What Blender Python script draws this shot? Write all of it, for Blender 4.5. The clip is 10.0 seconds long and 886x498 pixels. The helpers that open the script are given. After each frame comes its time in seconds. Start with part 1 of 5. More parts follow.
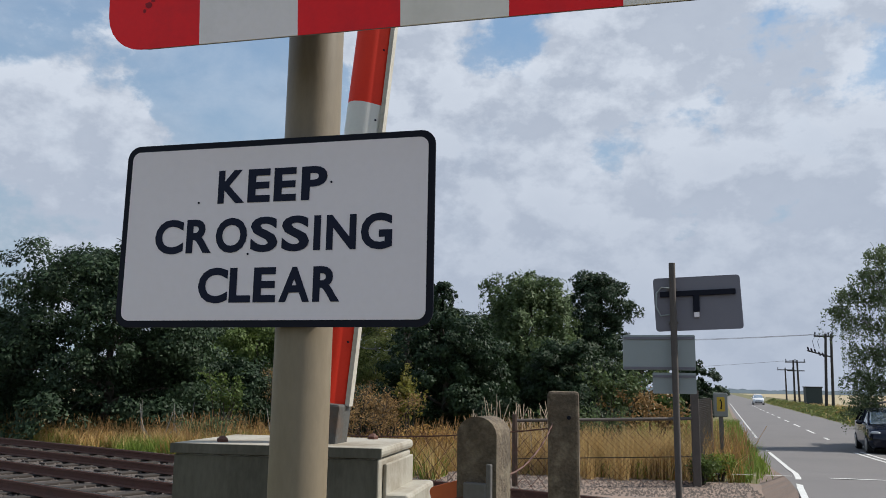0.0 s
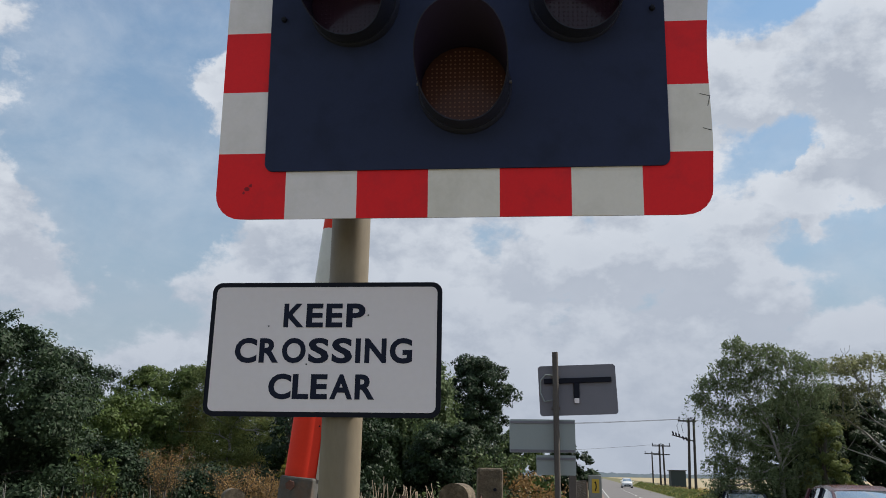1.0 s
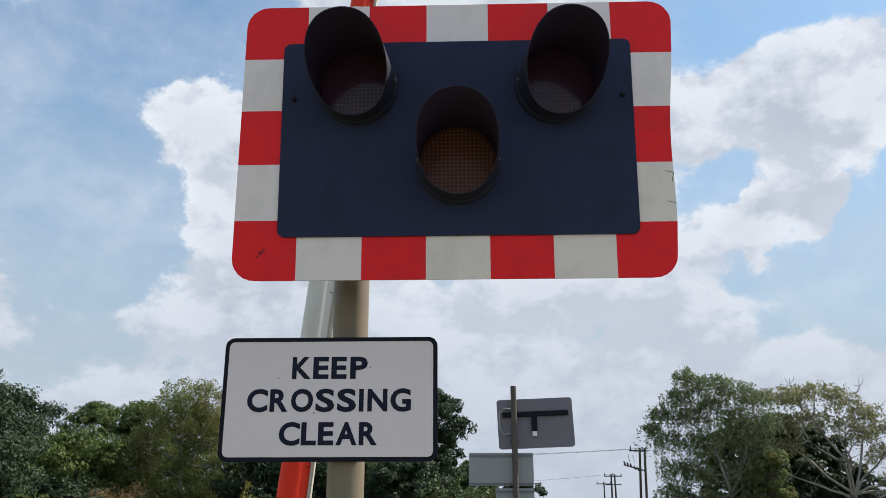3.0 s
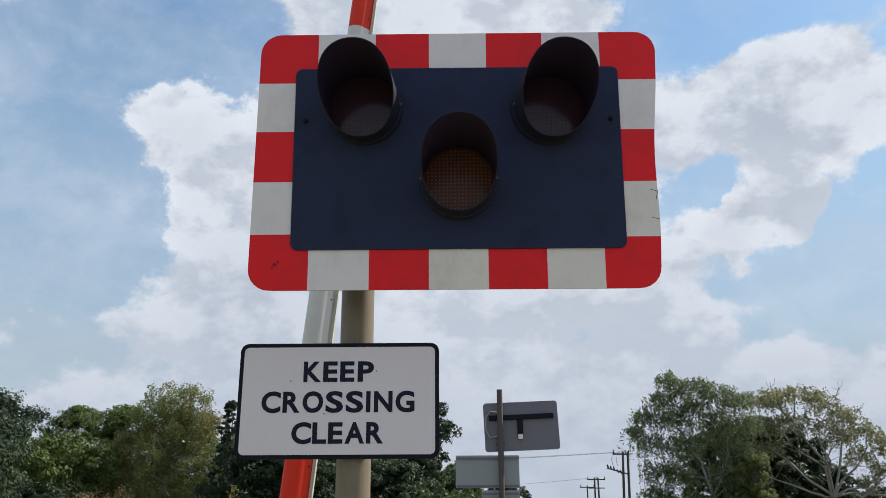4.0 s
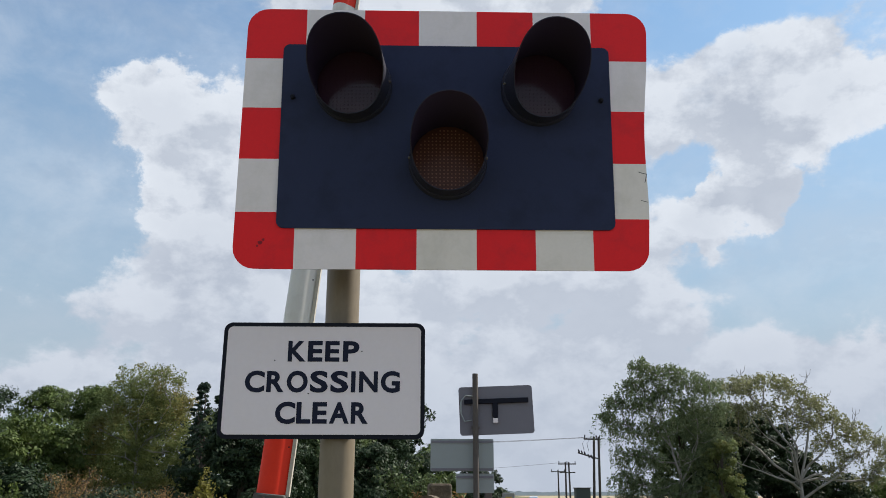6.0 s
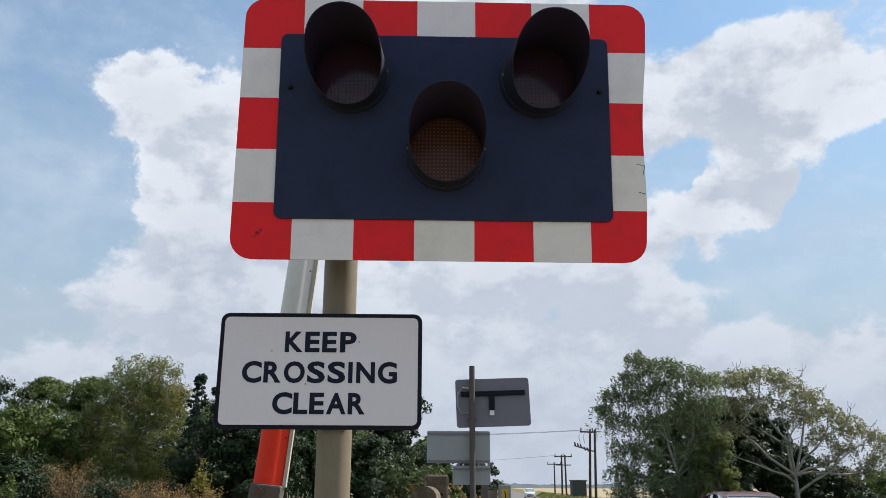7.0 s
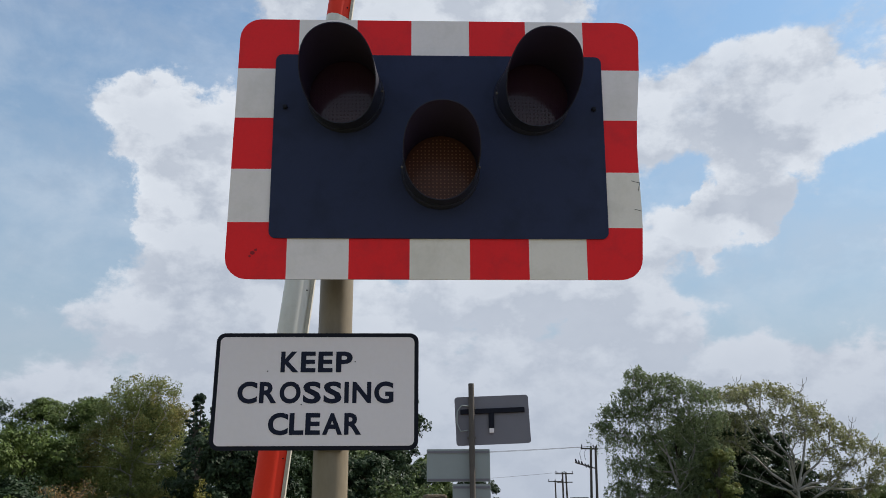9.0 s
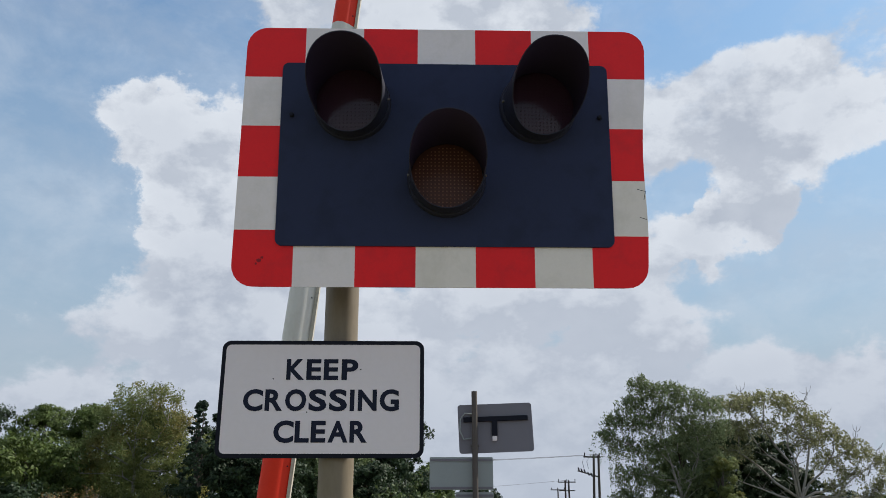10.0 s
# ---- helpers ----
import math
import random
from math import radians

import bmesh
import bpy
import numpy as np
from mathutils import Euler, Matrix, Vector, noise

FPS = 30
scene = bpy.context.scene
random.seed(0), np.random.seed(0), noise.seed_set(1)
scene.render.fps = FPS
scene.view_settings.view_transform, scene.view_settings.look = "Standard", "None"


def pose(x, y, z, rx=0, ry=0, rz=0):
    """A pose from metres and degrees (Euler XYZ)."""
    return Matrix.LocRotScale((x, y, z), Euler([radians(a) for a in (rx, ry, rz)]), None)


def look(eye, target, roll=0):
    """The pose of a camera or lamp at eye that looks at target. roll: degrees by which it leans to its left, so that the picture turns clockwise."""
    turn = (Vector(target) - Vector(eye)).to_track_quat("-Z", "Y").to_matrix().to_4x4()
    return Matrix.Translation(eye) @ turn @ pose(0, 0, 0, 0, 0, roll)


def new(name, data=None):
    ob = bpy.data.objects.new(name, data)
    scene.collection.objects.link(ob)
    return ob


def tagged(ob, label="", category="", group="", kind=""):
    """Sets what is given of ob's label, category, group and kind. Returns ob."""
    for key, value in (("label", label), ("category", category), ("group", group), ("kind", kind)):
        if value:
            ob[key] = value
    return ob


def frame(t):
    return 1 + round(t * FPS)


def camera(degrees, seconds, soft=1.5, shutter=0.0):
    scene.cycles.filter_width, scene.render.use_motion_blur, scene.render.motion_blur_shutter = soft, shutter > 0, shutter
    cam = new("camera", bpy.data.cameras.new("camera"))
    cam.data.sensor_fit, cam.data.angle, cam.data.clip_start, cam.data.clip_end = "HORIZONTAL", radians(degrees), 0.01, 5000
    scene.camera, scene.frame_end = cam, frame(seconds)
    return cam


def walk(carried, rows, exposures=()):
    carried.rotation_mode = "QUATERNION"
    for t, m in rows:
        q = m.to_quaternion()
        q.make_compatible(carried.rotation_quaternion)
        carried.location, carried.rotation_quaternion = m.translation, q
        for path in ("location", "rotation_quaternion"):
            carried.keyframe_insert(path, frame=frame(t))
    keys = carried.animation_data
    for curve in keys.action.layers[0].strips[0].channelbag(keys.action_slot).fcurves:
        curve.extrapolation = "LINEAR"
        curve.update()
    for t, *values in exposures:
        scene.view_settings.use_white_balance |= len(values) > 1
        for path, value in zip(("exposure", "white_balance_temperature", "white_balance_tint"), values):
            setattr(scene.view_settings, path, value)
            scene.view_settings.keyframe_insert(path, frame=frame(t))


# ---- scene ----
cam = camera(56.9, 10.0, soft=0.9)
PATH = [
    (0, (0.3, 0.206, 1.643), (-0.164, 2.122, 1.976), 0.9),
    (0.2, (0.252, 0.025, 1.646), (-0.112, 1.963, 1.985), 0.2),
    (0.5, (0.229, -0.218, 1.619), (-0.055, 1.72, 2.022), 0.0),
    (0.8, (0.188, -0.440, 1.615), (-0.028, 1.487, 2.103), 0.6),
    (1, (0.132, -0.571, 1.61), (-0.04, 1.35, 2.138), 0.9),
    (1.2, (0.076, -0.678, 1.616), (-0.058, 1.233, 2.189), 0.7),
    (1.5, (0.033, -0.769, 1.633), (-0.059, 1.137, 2.233), 0.8),
    (2, (0.026, -0.799, 1.632), (-0.048, 1.109, 2.226), 0.6),
    (2.5, (0.028, -0.785, 1.634), (-0.039, 1.123, 2.23), 0.2),
    (4, (-0.029, -1.033, 1.592), (-0.045, 0.872, 2.202), -0.3),
    (4.5, (-0.061, -1.045, 1.597), (-0.051, 0.862, 2.2), -0.2),
    (5, (-0.063, -1.031, 1.594), (-0.037, 0.878, 2.19), -0.1),
    (5.5, (-0.067, -1.015, 1.589), (-0.028, 0.897, 2.174), -0.1),
    (7, (-0.07, -1.005, 1.58), (-0.019, 0.915, 2.137), 0.2),
    (7.5, (-0.065, -1.002, 1.584), (-0.007, 0.92, 2.137), 0.1),
    (8, (-0.057, -1.007, 1.589), (0.004, 0.909, 2.159), -0.1),
    (8.5, (-0.059, -1.005, 1.588), (0.001, 0.907, 2.174), -0.4),
    (9, (-0.06, -1.002, 1.586), (-0.006, 0.907, 2.183), -0.3),
    (9.5, (-0.067, -1.003, 1.586), (-0.017, 0.903, 2.191), -0.2),
    (10, (-0.07, -1.005, 1.587), (-0.023, 0.898, 2.201), -0.1),
]
walk(cam, [(t, look(eye, target, roll)) for t, eye, target, roll in PATH],
     exposures=((0.0, 0.16, 6010, 10), (0.3, 0.07, 6060, 10), (0.5, 0.09, 6120, 10), (1.0, 0.16, 6220, 10), (1.5, 0.17, 6240, 10), (2.0, 0.33, 6280, 10), (2.5, 0.46, 6290, 10), (4.0, 0.35, 6240, 10), (5.5, 0.34, 6230, 10), (7.0, 0.42, 6240, 10), (7.5, 0.43, 6240, 10), (9.0, 0.28, 6230, 10), (10.0, 0.26, 6230, 10)))

# ---- world, sun ----
SUN_AZ, SUN_EL = 68.0, 48.0   # degrees clockwise from +y, degrees above the horizon


def build_world():
    w = bpy.data.worlds.new("sky")
    w.use_nodes = True
    scene.world = w
    nt = w.node_tree
    nt.nodes.clear()
    N, L = nt.nodes.new, nt.links.new

    def math_node(op, a, b=None, clamp=False):
        n = N("ShaderNodeMath")
        n.operation, n.use_clamp = op, clamp
        for i, v in enumerate((a, b)):
            if v is None:
                continue
            if isinstance(v, (int, float)):
                n.inputs[i].default_value = v
            else:
                L(v, n.inputs[i])
        return n.outputs[0]

    sky = N("ShaderNodeTexSky")
    sky.sky_type, sky.sun_disc = "NISHITA", False
    sky.sun_elevation, sky.sun_rotation = radians(SUN_EL), radians(SUN_AZ)
    sky.air_density, sky.dust_density, sky.ozone_density = 1.0, 0.8, 1.5
    co = N("ShaderNodeTexCoord")
    sep = N("ShaderNodeSeparateXYZ")
    L(co.outputs["Generated"], sep.inputs[0])
    up = math_node("MAXIMUM", sep.outputs[2], 0.0)

    def shifted(v, tall=1.5):
        n = N("ShaderNodeVectorMath")
        n.operation = "MULTIPLY_ADD"
        n.inputs[1].default_value, n.inputs[2].default_value = (1, 1, tall), v
        L(co.outputs["Generated"], n.inputs[0])
        return n.outputs[0]

    def cloud_noise(v, scale, detail, rough, dist=0.0):
        n = N("ShaderNodeTexNoise")
        n.inputs["Scale"].default_value, n.inputs["Detail"].default_value = scale, detail
        n.inputs["Roughness"].default_value, n.inputs["Distortion"].default_value = rough, dist
        L(shifted(v), n.inputs["Vector"])
        return n.outputs["Fac"]

    def span(v, a, b, c=0.0, d=1.0, smooth=False):
        n = N("ShaderNodeMapRange")
        if smooth:
            n.interpolation_type = "SMOOTHSTEP"
        for key, value in (("From Min", a), ("From Max", b), ("To Min", c), ("To Max", d)):
            n.inputs[key].default_value = value
        L(v, n.inputs["Value"])
        return n.outputs[0]

    def blend(f, a, b):
        n = N("ShaderNodeMix")
        n.data_type = "RGBA"
        for sock, v in (("Factor", f), ("A", a), ("B", b)):
            if isinstance(v, (int, float)):
                n.inputs[sock].default_value = v
            elif isinstance(v, tuple):
                n.inputs[sock].default_value = (*v, 1)
            else:
                L(v, n.inputs[sock])
        return n.outputs["Result"]

    s0, s1 = CLOUD_SHIFT, tuple(a + b for a, b in zip(CLOUD_SHIFT, (0.022, 0.012, 0.035)))
    billow = math_node("ADD", math_node("MULTIPLY", cloud_noise(s0, 5.0, 12, 0.60, 0.0), 0.74), math_node("MULTIPLY", cloud_noise(s0, 1.7, 2, 0.5), 0.26))
    toward = cloud_noise(s1, 5.0, 10, 0.6, 0.0)
    here = cloud_noise(s0, 5.0, 10, 0.6, 0.0)
    cover = math_node("ADD", billow, span(up, 0.02, 0.36, 0.10, 0.0))
    # broad banks of cloud and clearings, by direction, with ragged outlines
    ragged = N("ShaderNodeTexNoise")
    ragged.inputs["Scale"].default_value, ragged.inputs["Detail"].default_value, ragged.inputs["Roughness"].default_value = 7.0, 9, 0.64
    L(co.outputs["Generated"], ragged.inputs["Vector"])
    bent = N("ShaderNodeVectorMath")
    bent.operation = "MULTIPLY_ADD"
    bent.inputs[1].default_value = (0.14, 0.14, 0.14)
    L(ragged.outputs["Color"], bent.inputs[0])
    L(shifted((-0.07, -0.07, -0.07), 1.0), bent.inputs[2])
    unit = N("ShaderNodeVectorMath")
    unit.operation = "NORMALIZE"
    L(bent.outputs[0], unit.inputs[0])
    for side, lift, wide, amount in CLOUD_BANKS:
        n = N("ShaderNodeVectorMath")
        n.operation = "DOT_PRODUCT"
        L(unit.outputs[0], n.inputs[0])
        n.inputs[1].default_value = (math.sin(radians(side)) * math.cos(radians(lift)), math.cos(radians(side)) * math.cos(radians(lift)), math.sin(radians(lift)))
        cover = math_node("ADD", cover, span(n.outputs["Value"], math.cos(radians(wide * 1.5)), 1.0, 0.0, amount, True))
    veil = span(cloud_noise(s0, 7.0, 9, 0.62, 0.3), 0.38, 0.74, 0.04, 0.44)
    mask = math_node("ADD", span(cover, 0.485, 0.560, 0.0, 0.92, True), veil, clamp=True)
    # sunward edges white, the thick parts greyer
    light = math_node("ADD", span(math_node("SUBTRACT", here, toward), -0.05, 0.05, 0.0, 0.72), span(cover, 0.5, 0.72, 0.34, -0.05), clamp=True)
    tone = blend(light, (6.2, 6.7, 7.55), (9.85, 10.2, 10.65))
    tone = blend(span(up, 0.03, 0.34, 0.80, 0.0), tone, (6.25, 6.8, 7.8))
    clear = N("ShaderNodeVectorMath")
    clear.operation = "MULTIPLY"
    clear.inputs[1].default_value = (1.55, 1.98, 2.0)
    L(sky.outputs[0], clear.inputs[0])
    both_out = blend(mask, blend(span(up, 0.15, 0.55, 0.90, 0.10), clear.outputs[0], (5.3, 6.25, 7.0)), tone)
    bg = N("ShaderNodeBackground")
    bg.inputs["Strength"].default_value = SKY_STRENGTH
    L(both_out, bg.inputs["Color"])
    out = N("ShaderNodeOutputWorld")
    L(bg.outputs[0], out.inputs[0])


CLOUD_SHIFT, SKY_STRENGTH = (3.1, 1.7, 0.0), 0.063
# each bank or clearing: azimuth, elevation, radius in degrees, amount
CLOUD_BANKS = ((-28, 20, 6, -0.17), (-24, 17.5, 4, -0.09), (-19, 31.5, 5, -0.16), (-29, 28, 4, -0.06), (19, 33, 4, -0.09), (22, 13.8, 3.5, -0.07), (28, 13.5, 4, -0.09), (18.5, 21.5, 1.8, -0.09), (32, 19.5, 2.5, -0.12), (9.5, 20, 3.5, 0.06),
               (-16, 23, 5, 0.13), (-19.5, 26, 2.5, 0.10), (-15.5, 17, 5, 0.11), (-26, 12, 5, 0.05), (-23, 8.5, 5, -0.07), (-12, 11, 6, 0.08), (20, 26, 4.5, 0.10), (26, 25.5, 4, 0.10), (29.5, 23, 2.5, 0.06), (27.5, 19.3, 2.8, -0.08), (20, 18, 1.7, 0.13), (24.5, 19, 1.7, 0.13), (4, 34, 6, 0.10), (0, 15, 10, 0.07), (-38, 14, 6, 0.07))
build_world()
az, el = radians(SUN_AZ), radians(SUN_EL)
sun_way = Vector((math.sin(az) * math.cos(el), math.cos(az) * math.cos(el), math.sin(el)))
sun = new("sun", bpy.data.lights.new("sun", "SUN"))
sun.data.energy, sun.data.angle, sun.data.color = 5.0, radians(0.6), (1.0, 0.91, 0.78)
sun.matrix_world = look(sun_way * 60, (0, 0, 0))



# ---- materials ----
def material(name, color, rough=0.6, second=None, scale=6.0, fine=60.0, blend=0.5, bump=0.15, bump_scale=None, metal=0.0,
             per_object=0.0, per_island=0.0, stain=None, stain_amount=0.5, stain_scale=2.0, coat=0.0, spec=0.5, transmission=0.0, stretch=(1, 1, 1)):
    """A surface with variation at two scales, fine relief, and stains if asked for."""
    m = bpy.data.materials.new(name)
    m.use_nodes = True
    nt = m.node_tree
    N, L = nt.nodes.new, nt.links.new
    b = nt.nodes["Principled BSDF"]
    b.inputs["Roughness"].default_value, b.inputs["Metallic"].default_value = rough, metal
    b.inputs["Specular IOR Level"].default_value = spec
    b.inputs["Coat Weight"].default_value, b.inputs["Coat Roughness"].default_value = coat, 0.08
    b.inputs["Transmission Weight"].default_value = transmission
    co = N("ShaderNodeTexCoord")
    mp = N("ShaderNodeMapping")
    mp.inputs["Scale"].default_value = stretch
    L(co.outputs["Object"], mp.inputs[0])

    def tex(s, detail=6, r=0.6):
        n = N("ShaderNodeTexNoise")
        n.inputs["Scale"].default_value, n.inputs["Detail"].default_value, n.inputs["Roughness"].default_value = s, detail, r
        L(mp.outputs[0], n.inputs["Vector"])
        return n.outputs["Fac"]

    def ramp(v, lo, hi):
        n = N("ShaderNodeMapRange")
        n.inputs["From Min"].default_value, n.inputs["From Max"].default_value = lo, hi
        L(v, n.inputs["Value"])
        return n.outputs[0]

    def mix(f, a, c):
        n = N("ShaderNodeMix")
        n.data_type = "RGBA"
        for sock, v in (("Factor", f), ("A", a), ("B", c)):
            if isinstance(v, (int, float)):
                n.inputs[sock].default_value = v
            elif isinstance(v, tuple):
                n.inputs[sock].default_value = (*v[:3], 1)
            else:
                L(v, n.inputs[sock])
        return n.outputs["Result"]

    second = second or tuple(c * 0.8 for c in color)
    fac = N("ShaderNodeMath")
    fac.operation = "MULTIPLY"
    fac.inputs[1].default_value = blend * 2
    fac.use_clamp = True
    add = N("ShaderNodeMath")
    add.operation = "MULTIPLY_ADD"
    add.inputs[1].default_value = 0.5
    L(ramp(tex(scale), 0.3, 0.7), add.inputs[0])
    half = N("ShaderNodeMath")
    half.operation = "MULTIPLY"
    half.inputs[1].default_value = 0.5
    L(ramp(tex(fine, 4), 0.3, 0.7), half.inputs[0])
    L(half.outputs[0], add.inputs[2])
    L(add.outputs[0], fac.inputs[0])
    col = mix(fac.outputs[0], color, second)
    if stain:
        st = N("ShaderNodeMath")
        st.operation = "MULTIPLY"
        st.inputs[1].default_value = stain_amount
        L(ramp(tex(stain_scale, 8, 0.65), 0.5, 0.68), st.inputs[0])
        col = mix(st.outputs[0], col, stain)
    if per_object or per_island:
        if per_island:
            rnd = N("ShaderNodeNewGeometry").outputs["Random Per Island"]
        else:
            rnd = N("ShaderNodeObjectInfo").outputs["Random"]
        hs = N("ShaderNodeHueSaturation")
        amt = per_island or per_object
        v = N("ShaderNodeMapRange")
        v.inputs["To Min"].default_value, v.inputs["To Max"].default_value = 1 - amt, 1 + amt
        L(rnd, v.inputs["Value"])
        L(v.outputs[0], hs.inputs["Value"])
        L(col, hs.inputs["Color"])
        col = hs.outputs[0]
    L(col, b.inputs["Base Color"])
    if bump:
        bm_ = N("ShaderNodeBump")
        bm_.inputs["Strength"].default_value, bm_.inputs["Distance"].default_value = bump, 0.01
        L(tex(bump_scale or fine, 5), bm_.inputs["Height"])
        L(bm_.outputs[0], b.inputs["Normal"])
    return m


def leaf_material(name, color, second, back=0.35, vary=0.35, dry=None):
    """Leaves: diffuse and some light let through, each clump its own tone."""
    m = material(name, color, 0.55, second, scale=0.35, fine=2.0, blend=0.5, bump=0, per_island=vary, spec=0.18, stain=dry, stain_amount=0.8, stain_scale=0.45)
    nt = m.node_tree
    N, L = nt.nodes.new, nt.links.new
    b = nt.nodes["Principled BSDF"]
    src = b.inputs["Base Color"].links[0].from_socket
    tr = N("ShaderNodeBsdfTranslucent")
    L(src, tr.inputs["Color"])
    mx = N("ShaderNodeMixShader")
    mx.inputs[0].default_value = back
    L(b.outputs[0], mx.inputs[1])
    L(tr.outputs[0], mx.inputs[2])
    L(mx.outputs[0], nt.nodes["Material Output"].inputs[0])
    return m


M_RED = material("red_sheeting", (0.87, 0.014, 0.019), 0.45, (0.79, 0.012, 0.018), scale=5, fine=140, bump=0.03, stain=(0.36, 0.02, 0.03), stain_amount=0.3, stain_scale=5, spec=0.25)
M_WHITE = material("white_sheeting", (0.86, 0.79, 0.795), 0.42, (0.80, 0.735, 0.73), scale=4, fine=90, bump=0.03, stain=(0.48, 0.46, 0.40), stain_amount=0.25, stain_scale=6)
M_CREAM = material("cream_white_sheeting", (0.86, 0.795, 0.735), 0.42, (0.80, 0.735, 0.67), scale=4, fine=90, bump=0.03, stain=(0.48, 0.44, 0.36), stain_amount=0.25, stain_scale=6)
M_NAVY = material("dark_blue_black_paint", (0.031, 0.038, 0.077), 0.6, (0.035, 0.043, 0.085), scale=3, fine=120, bump=0.03, stain=(0.018, 0.02, 0.03), stain_amount=0.3, stain_scale=7, spec=0.05)
M_HOOD = material("black_plastic", (0.023, 0.024, 0.040), 0.5, (0.028, 0.029, 0.046), scale=8, fine=120, bump=0.05, spec=0.2)
M_HOOD_RED = material("hood_lining_dull_black", (0.029, 0.021, 0.050), 0.7, (0.034, 0.025, 0.056), scale=8, fine=120, bump=0.05, spec=0.15)
M_RED_LENS = material("unlit_dark_red_lens", (0.044, 0.019, 0.034), 0.12, (0.038, 0.017, 0.030), scale=30, fine=160, bump=0.0, coat=0.0, spec=0.30)
M_AMBER_LENS = material("unlit_amber_lens", (0.100, 0.044, 0.032), 0.2, (0.080, 0.035, 0.027), scale=30, fine=160, bump=0.0, coat=0.0, spec=0.12)
M_LED = material("clear_led_dome", (0.28, 0.13, 0.08), 0.3, bump=0, spec=0.2)
M_POLE = material("cream_beige_paint", (0.22, 0.178, 0.118), 0.5, (0.165, 0.132, 0.086), scale=3, fine=70, bump=0.06, stain=(0.10, 0.075, 0.05), stain_amount=0.8, stain_scale=2.4, stretch=(1, 1, 0.35))
M_SIGN_WHITE = material("sign_face_white", (0.79, 0.722, 0.745), 0.38, (0.75, 0.682, 0.70), scale=2, fine=60, bump=0.02)
M_BLACK = material("black_sign_vinyl", (0.008, 0.009, 0.016), 0.5, (0.011, 0.012, 0.02), bump=0.02, spec=0.12)
M_LETTER = material("blue_black_lettering", (0.011, 0.014, 0.032), 0.5, (0.014, 0.017, 0.036), bump=0.02, spec=0.12)
M_ALU = material("weathered_aluminium_back", (0.175, 0.168, 0.19), 0.55, (0.15, 0.145, 0.165), scale=3, fine=60, metal=0.1, bump=0.03)
M_GREYSIGN = material("pale_grey_sign_back", (0.30, 0.33, 0.32), 0.55, (0.26, 0.29, 0.28), scale=3, fine=60, metal=0.15, bump=0.03)
M_GALV = material("galvanised_steel", (0.15, 0.142, 0.132), 0.6, (0.105, 0.098, 0.09), scale=10, fine=80, metal=0.2, bump=0.08, stain=(0.12, 0.07, 0.045), stain_amount=0.6, stain_scale=5)
M_RUST = material("rusty_steel", (0.125, 0.050, 0.031), 0.75, (0.065, 0.030, 0.021), scale=9, fine=80, bump=0.3)
M_RAILTOP = material("polished_rail_head", (0.45, 0.44, 0.43), 0.25, (0.30, 0.28, 0.27), scale=5, metal=0.9, bump=0.03, stretch=(0.05, 1, 1))
M_CONC = material("lichened_concrete", (0.155, 0.118, 0.078), 0.95, (0.055, 0.044, 0.031), scale=9, fine=90, blend=0.6, bump=0.6, stain=(0.27, 0.225, 0.155), stain_amount=0.6, stain_scale=14)
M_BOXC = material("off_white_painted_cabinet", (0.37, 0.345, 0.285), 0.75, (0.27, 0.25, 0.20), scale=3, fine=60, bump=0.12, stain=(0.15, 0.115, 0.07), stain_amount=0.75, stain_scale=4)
# Front copy of the cabinet paint: mossy streaks plus the unlit side's shade.
M_BOXF = material("mossy_shaded_cabinet_front", (0.125, 0.118, 0.092), 0.85, (0.068, 0.063, 0.048), scale=5, fine=60, blend=0.6, bump=0.15, stain=(0.13, 0.12, 0.095), stain_amount=0.55, stain_scale=6, stretch=(1, 1, 0.3))
M_BOOM_W = material("boom_white_paint", (0.68, 0.67, 0.63), 0.35, (0.62, 0.61, 0.57), scale=4, fine=90, bump=0.02, stain=(0.42, 0.39, 0.32), stain_amount=0.25, stain_scale=6)
M_STRIP = material("dull_cream_edging", (0.56, 0.53, 0.45), 0.6, (0.36, 0.33, 0.27), scale=8, fine=70, bump=0.05)
M_DARKGALV = material("dull_dark_galvanising", (0.095, 0.095, 0.088), 0.7, (0.05, 0.045, 0.038), scale=9, fine=70, metal=0.1, bump=0.15, stain=(0.13, 0.075, 0.045), stain_amount=0.7, stain_scale=8)
M_BOOM_R = material("boom_red_orange_film", (0.74, 0.038, 0.012), 0.55, (0.66, 0.030, 0.011), scale=5, fine=120, bump=0.02, spec=0.25)
M_ORANGE = material("orange_plastic", (0.62, 0.14, 0.03), 0.5, (0.52, 0.11, 0.025), scale=6, fine=70, bump=0.05)
M_WOOD = material("weathered_timber", (0.10, 0.062, 0.040), 0.85, (0.06, 0.038, 0.026), scale=7, fine=60, blend=0.55, bump=0.5, stretch=(1, 1, 0.15))
M_CREOSOTE = material("creosoted_pole", (0.034, 0.030, 0.028), 0.9, (0.05, 0.044, 0.040), scale=5, fine=40, bump=0.3, stretch=(1, 1, 0.1))
M_BARK = material("dark_bark", (0.075, 0.062, 0.048), 0.95, (0.045, 0.038, 0.03), scale=4, fine=30, bump=0.8, stretch=(1, 1, 0.4))
M_BIRCH = material("pale_grey_bark", (0.33, 0.315, 0.29), 0.85, (0.20, 0.19, 0.17), scale=3, fine=25, bump=0.5, stain=(0.07, 0.06, 0.05), stain_amount=0.7, stain_scale=2.5)
M_ASPHALT = material("worn_asphalt", (0.140, 0.130, 0.127), 0.85, (0.108, 0.100, 0.097), scale=0.35, fine=40, bump=0.3, stain=(0.10, 0.097, 0.095), stain_amount=0.6, stain_scale=0.22)
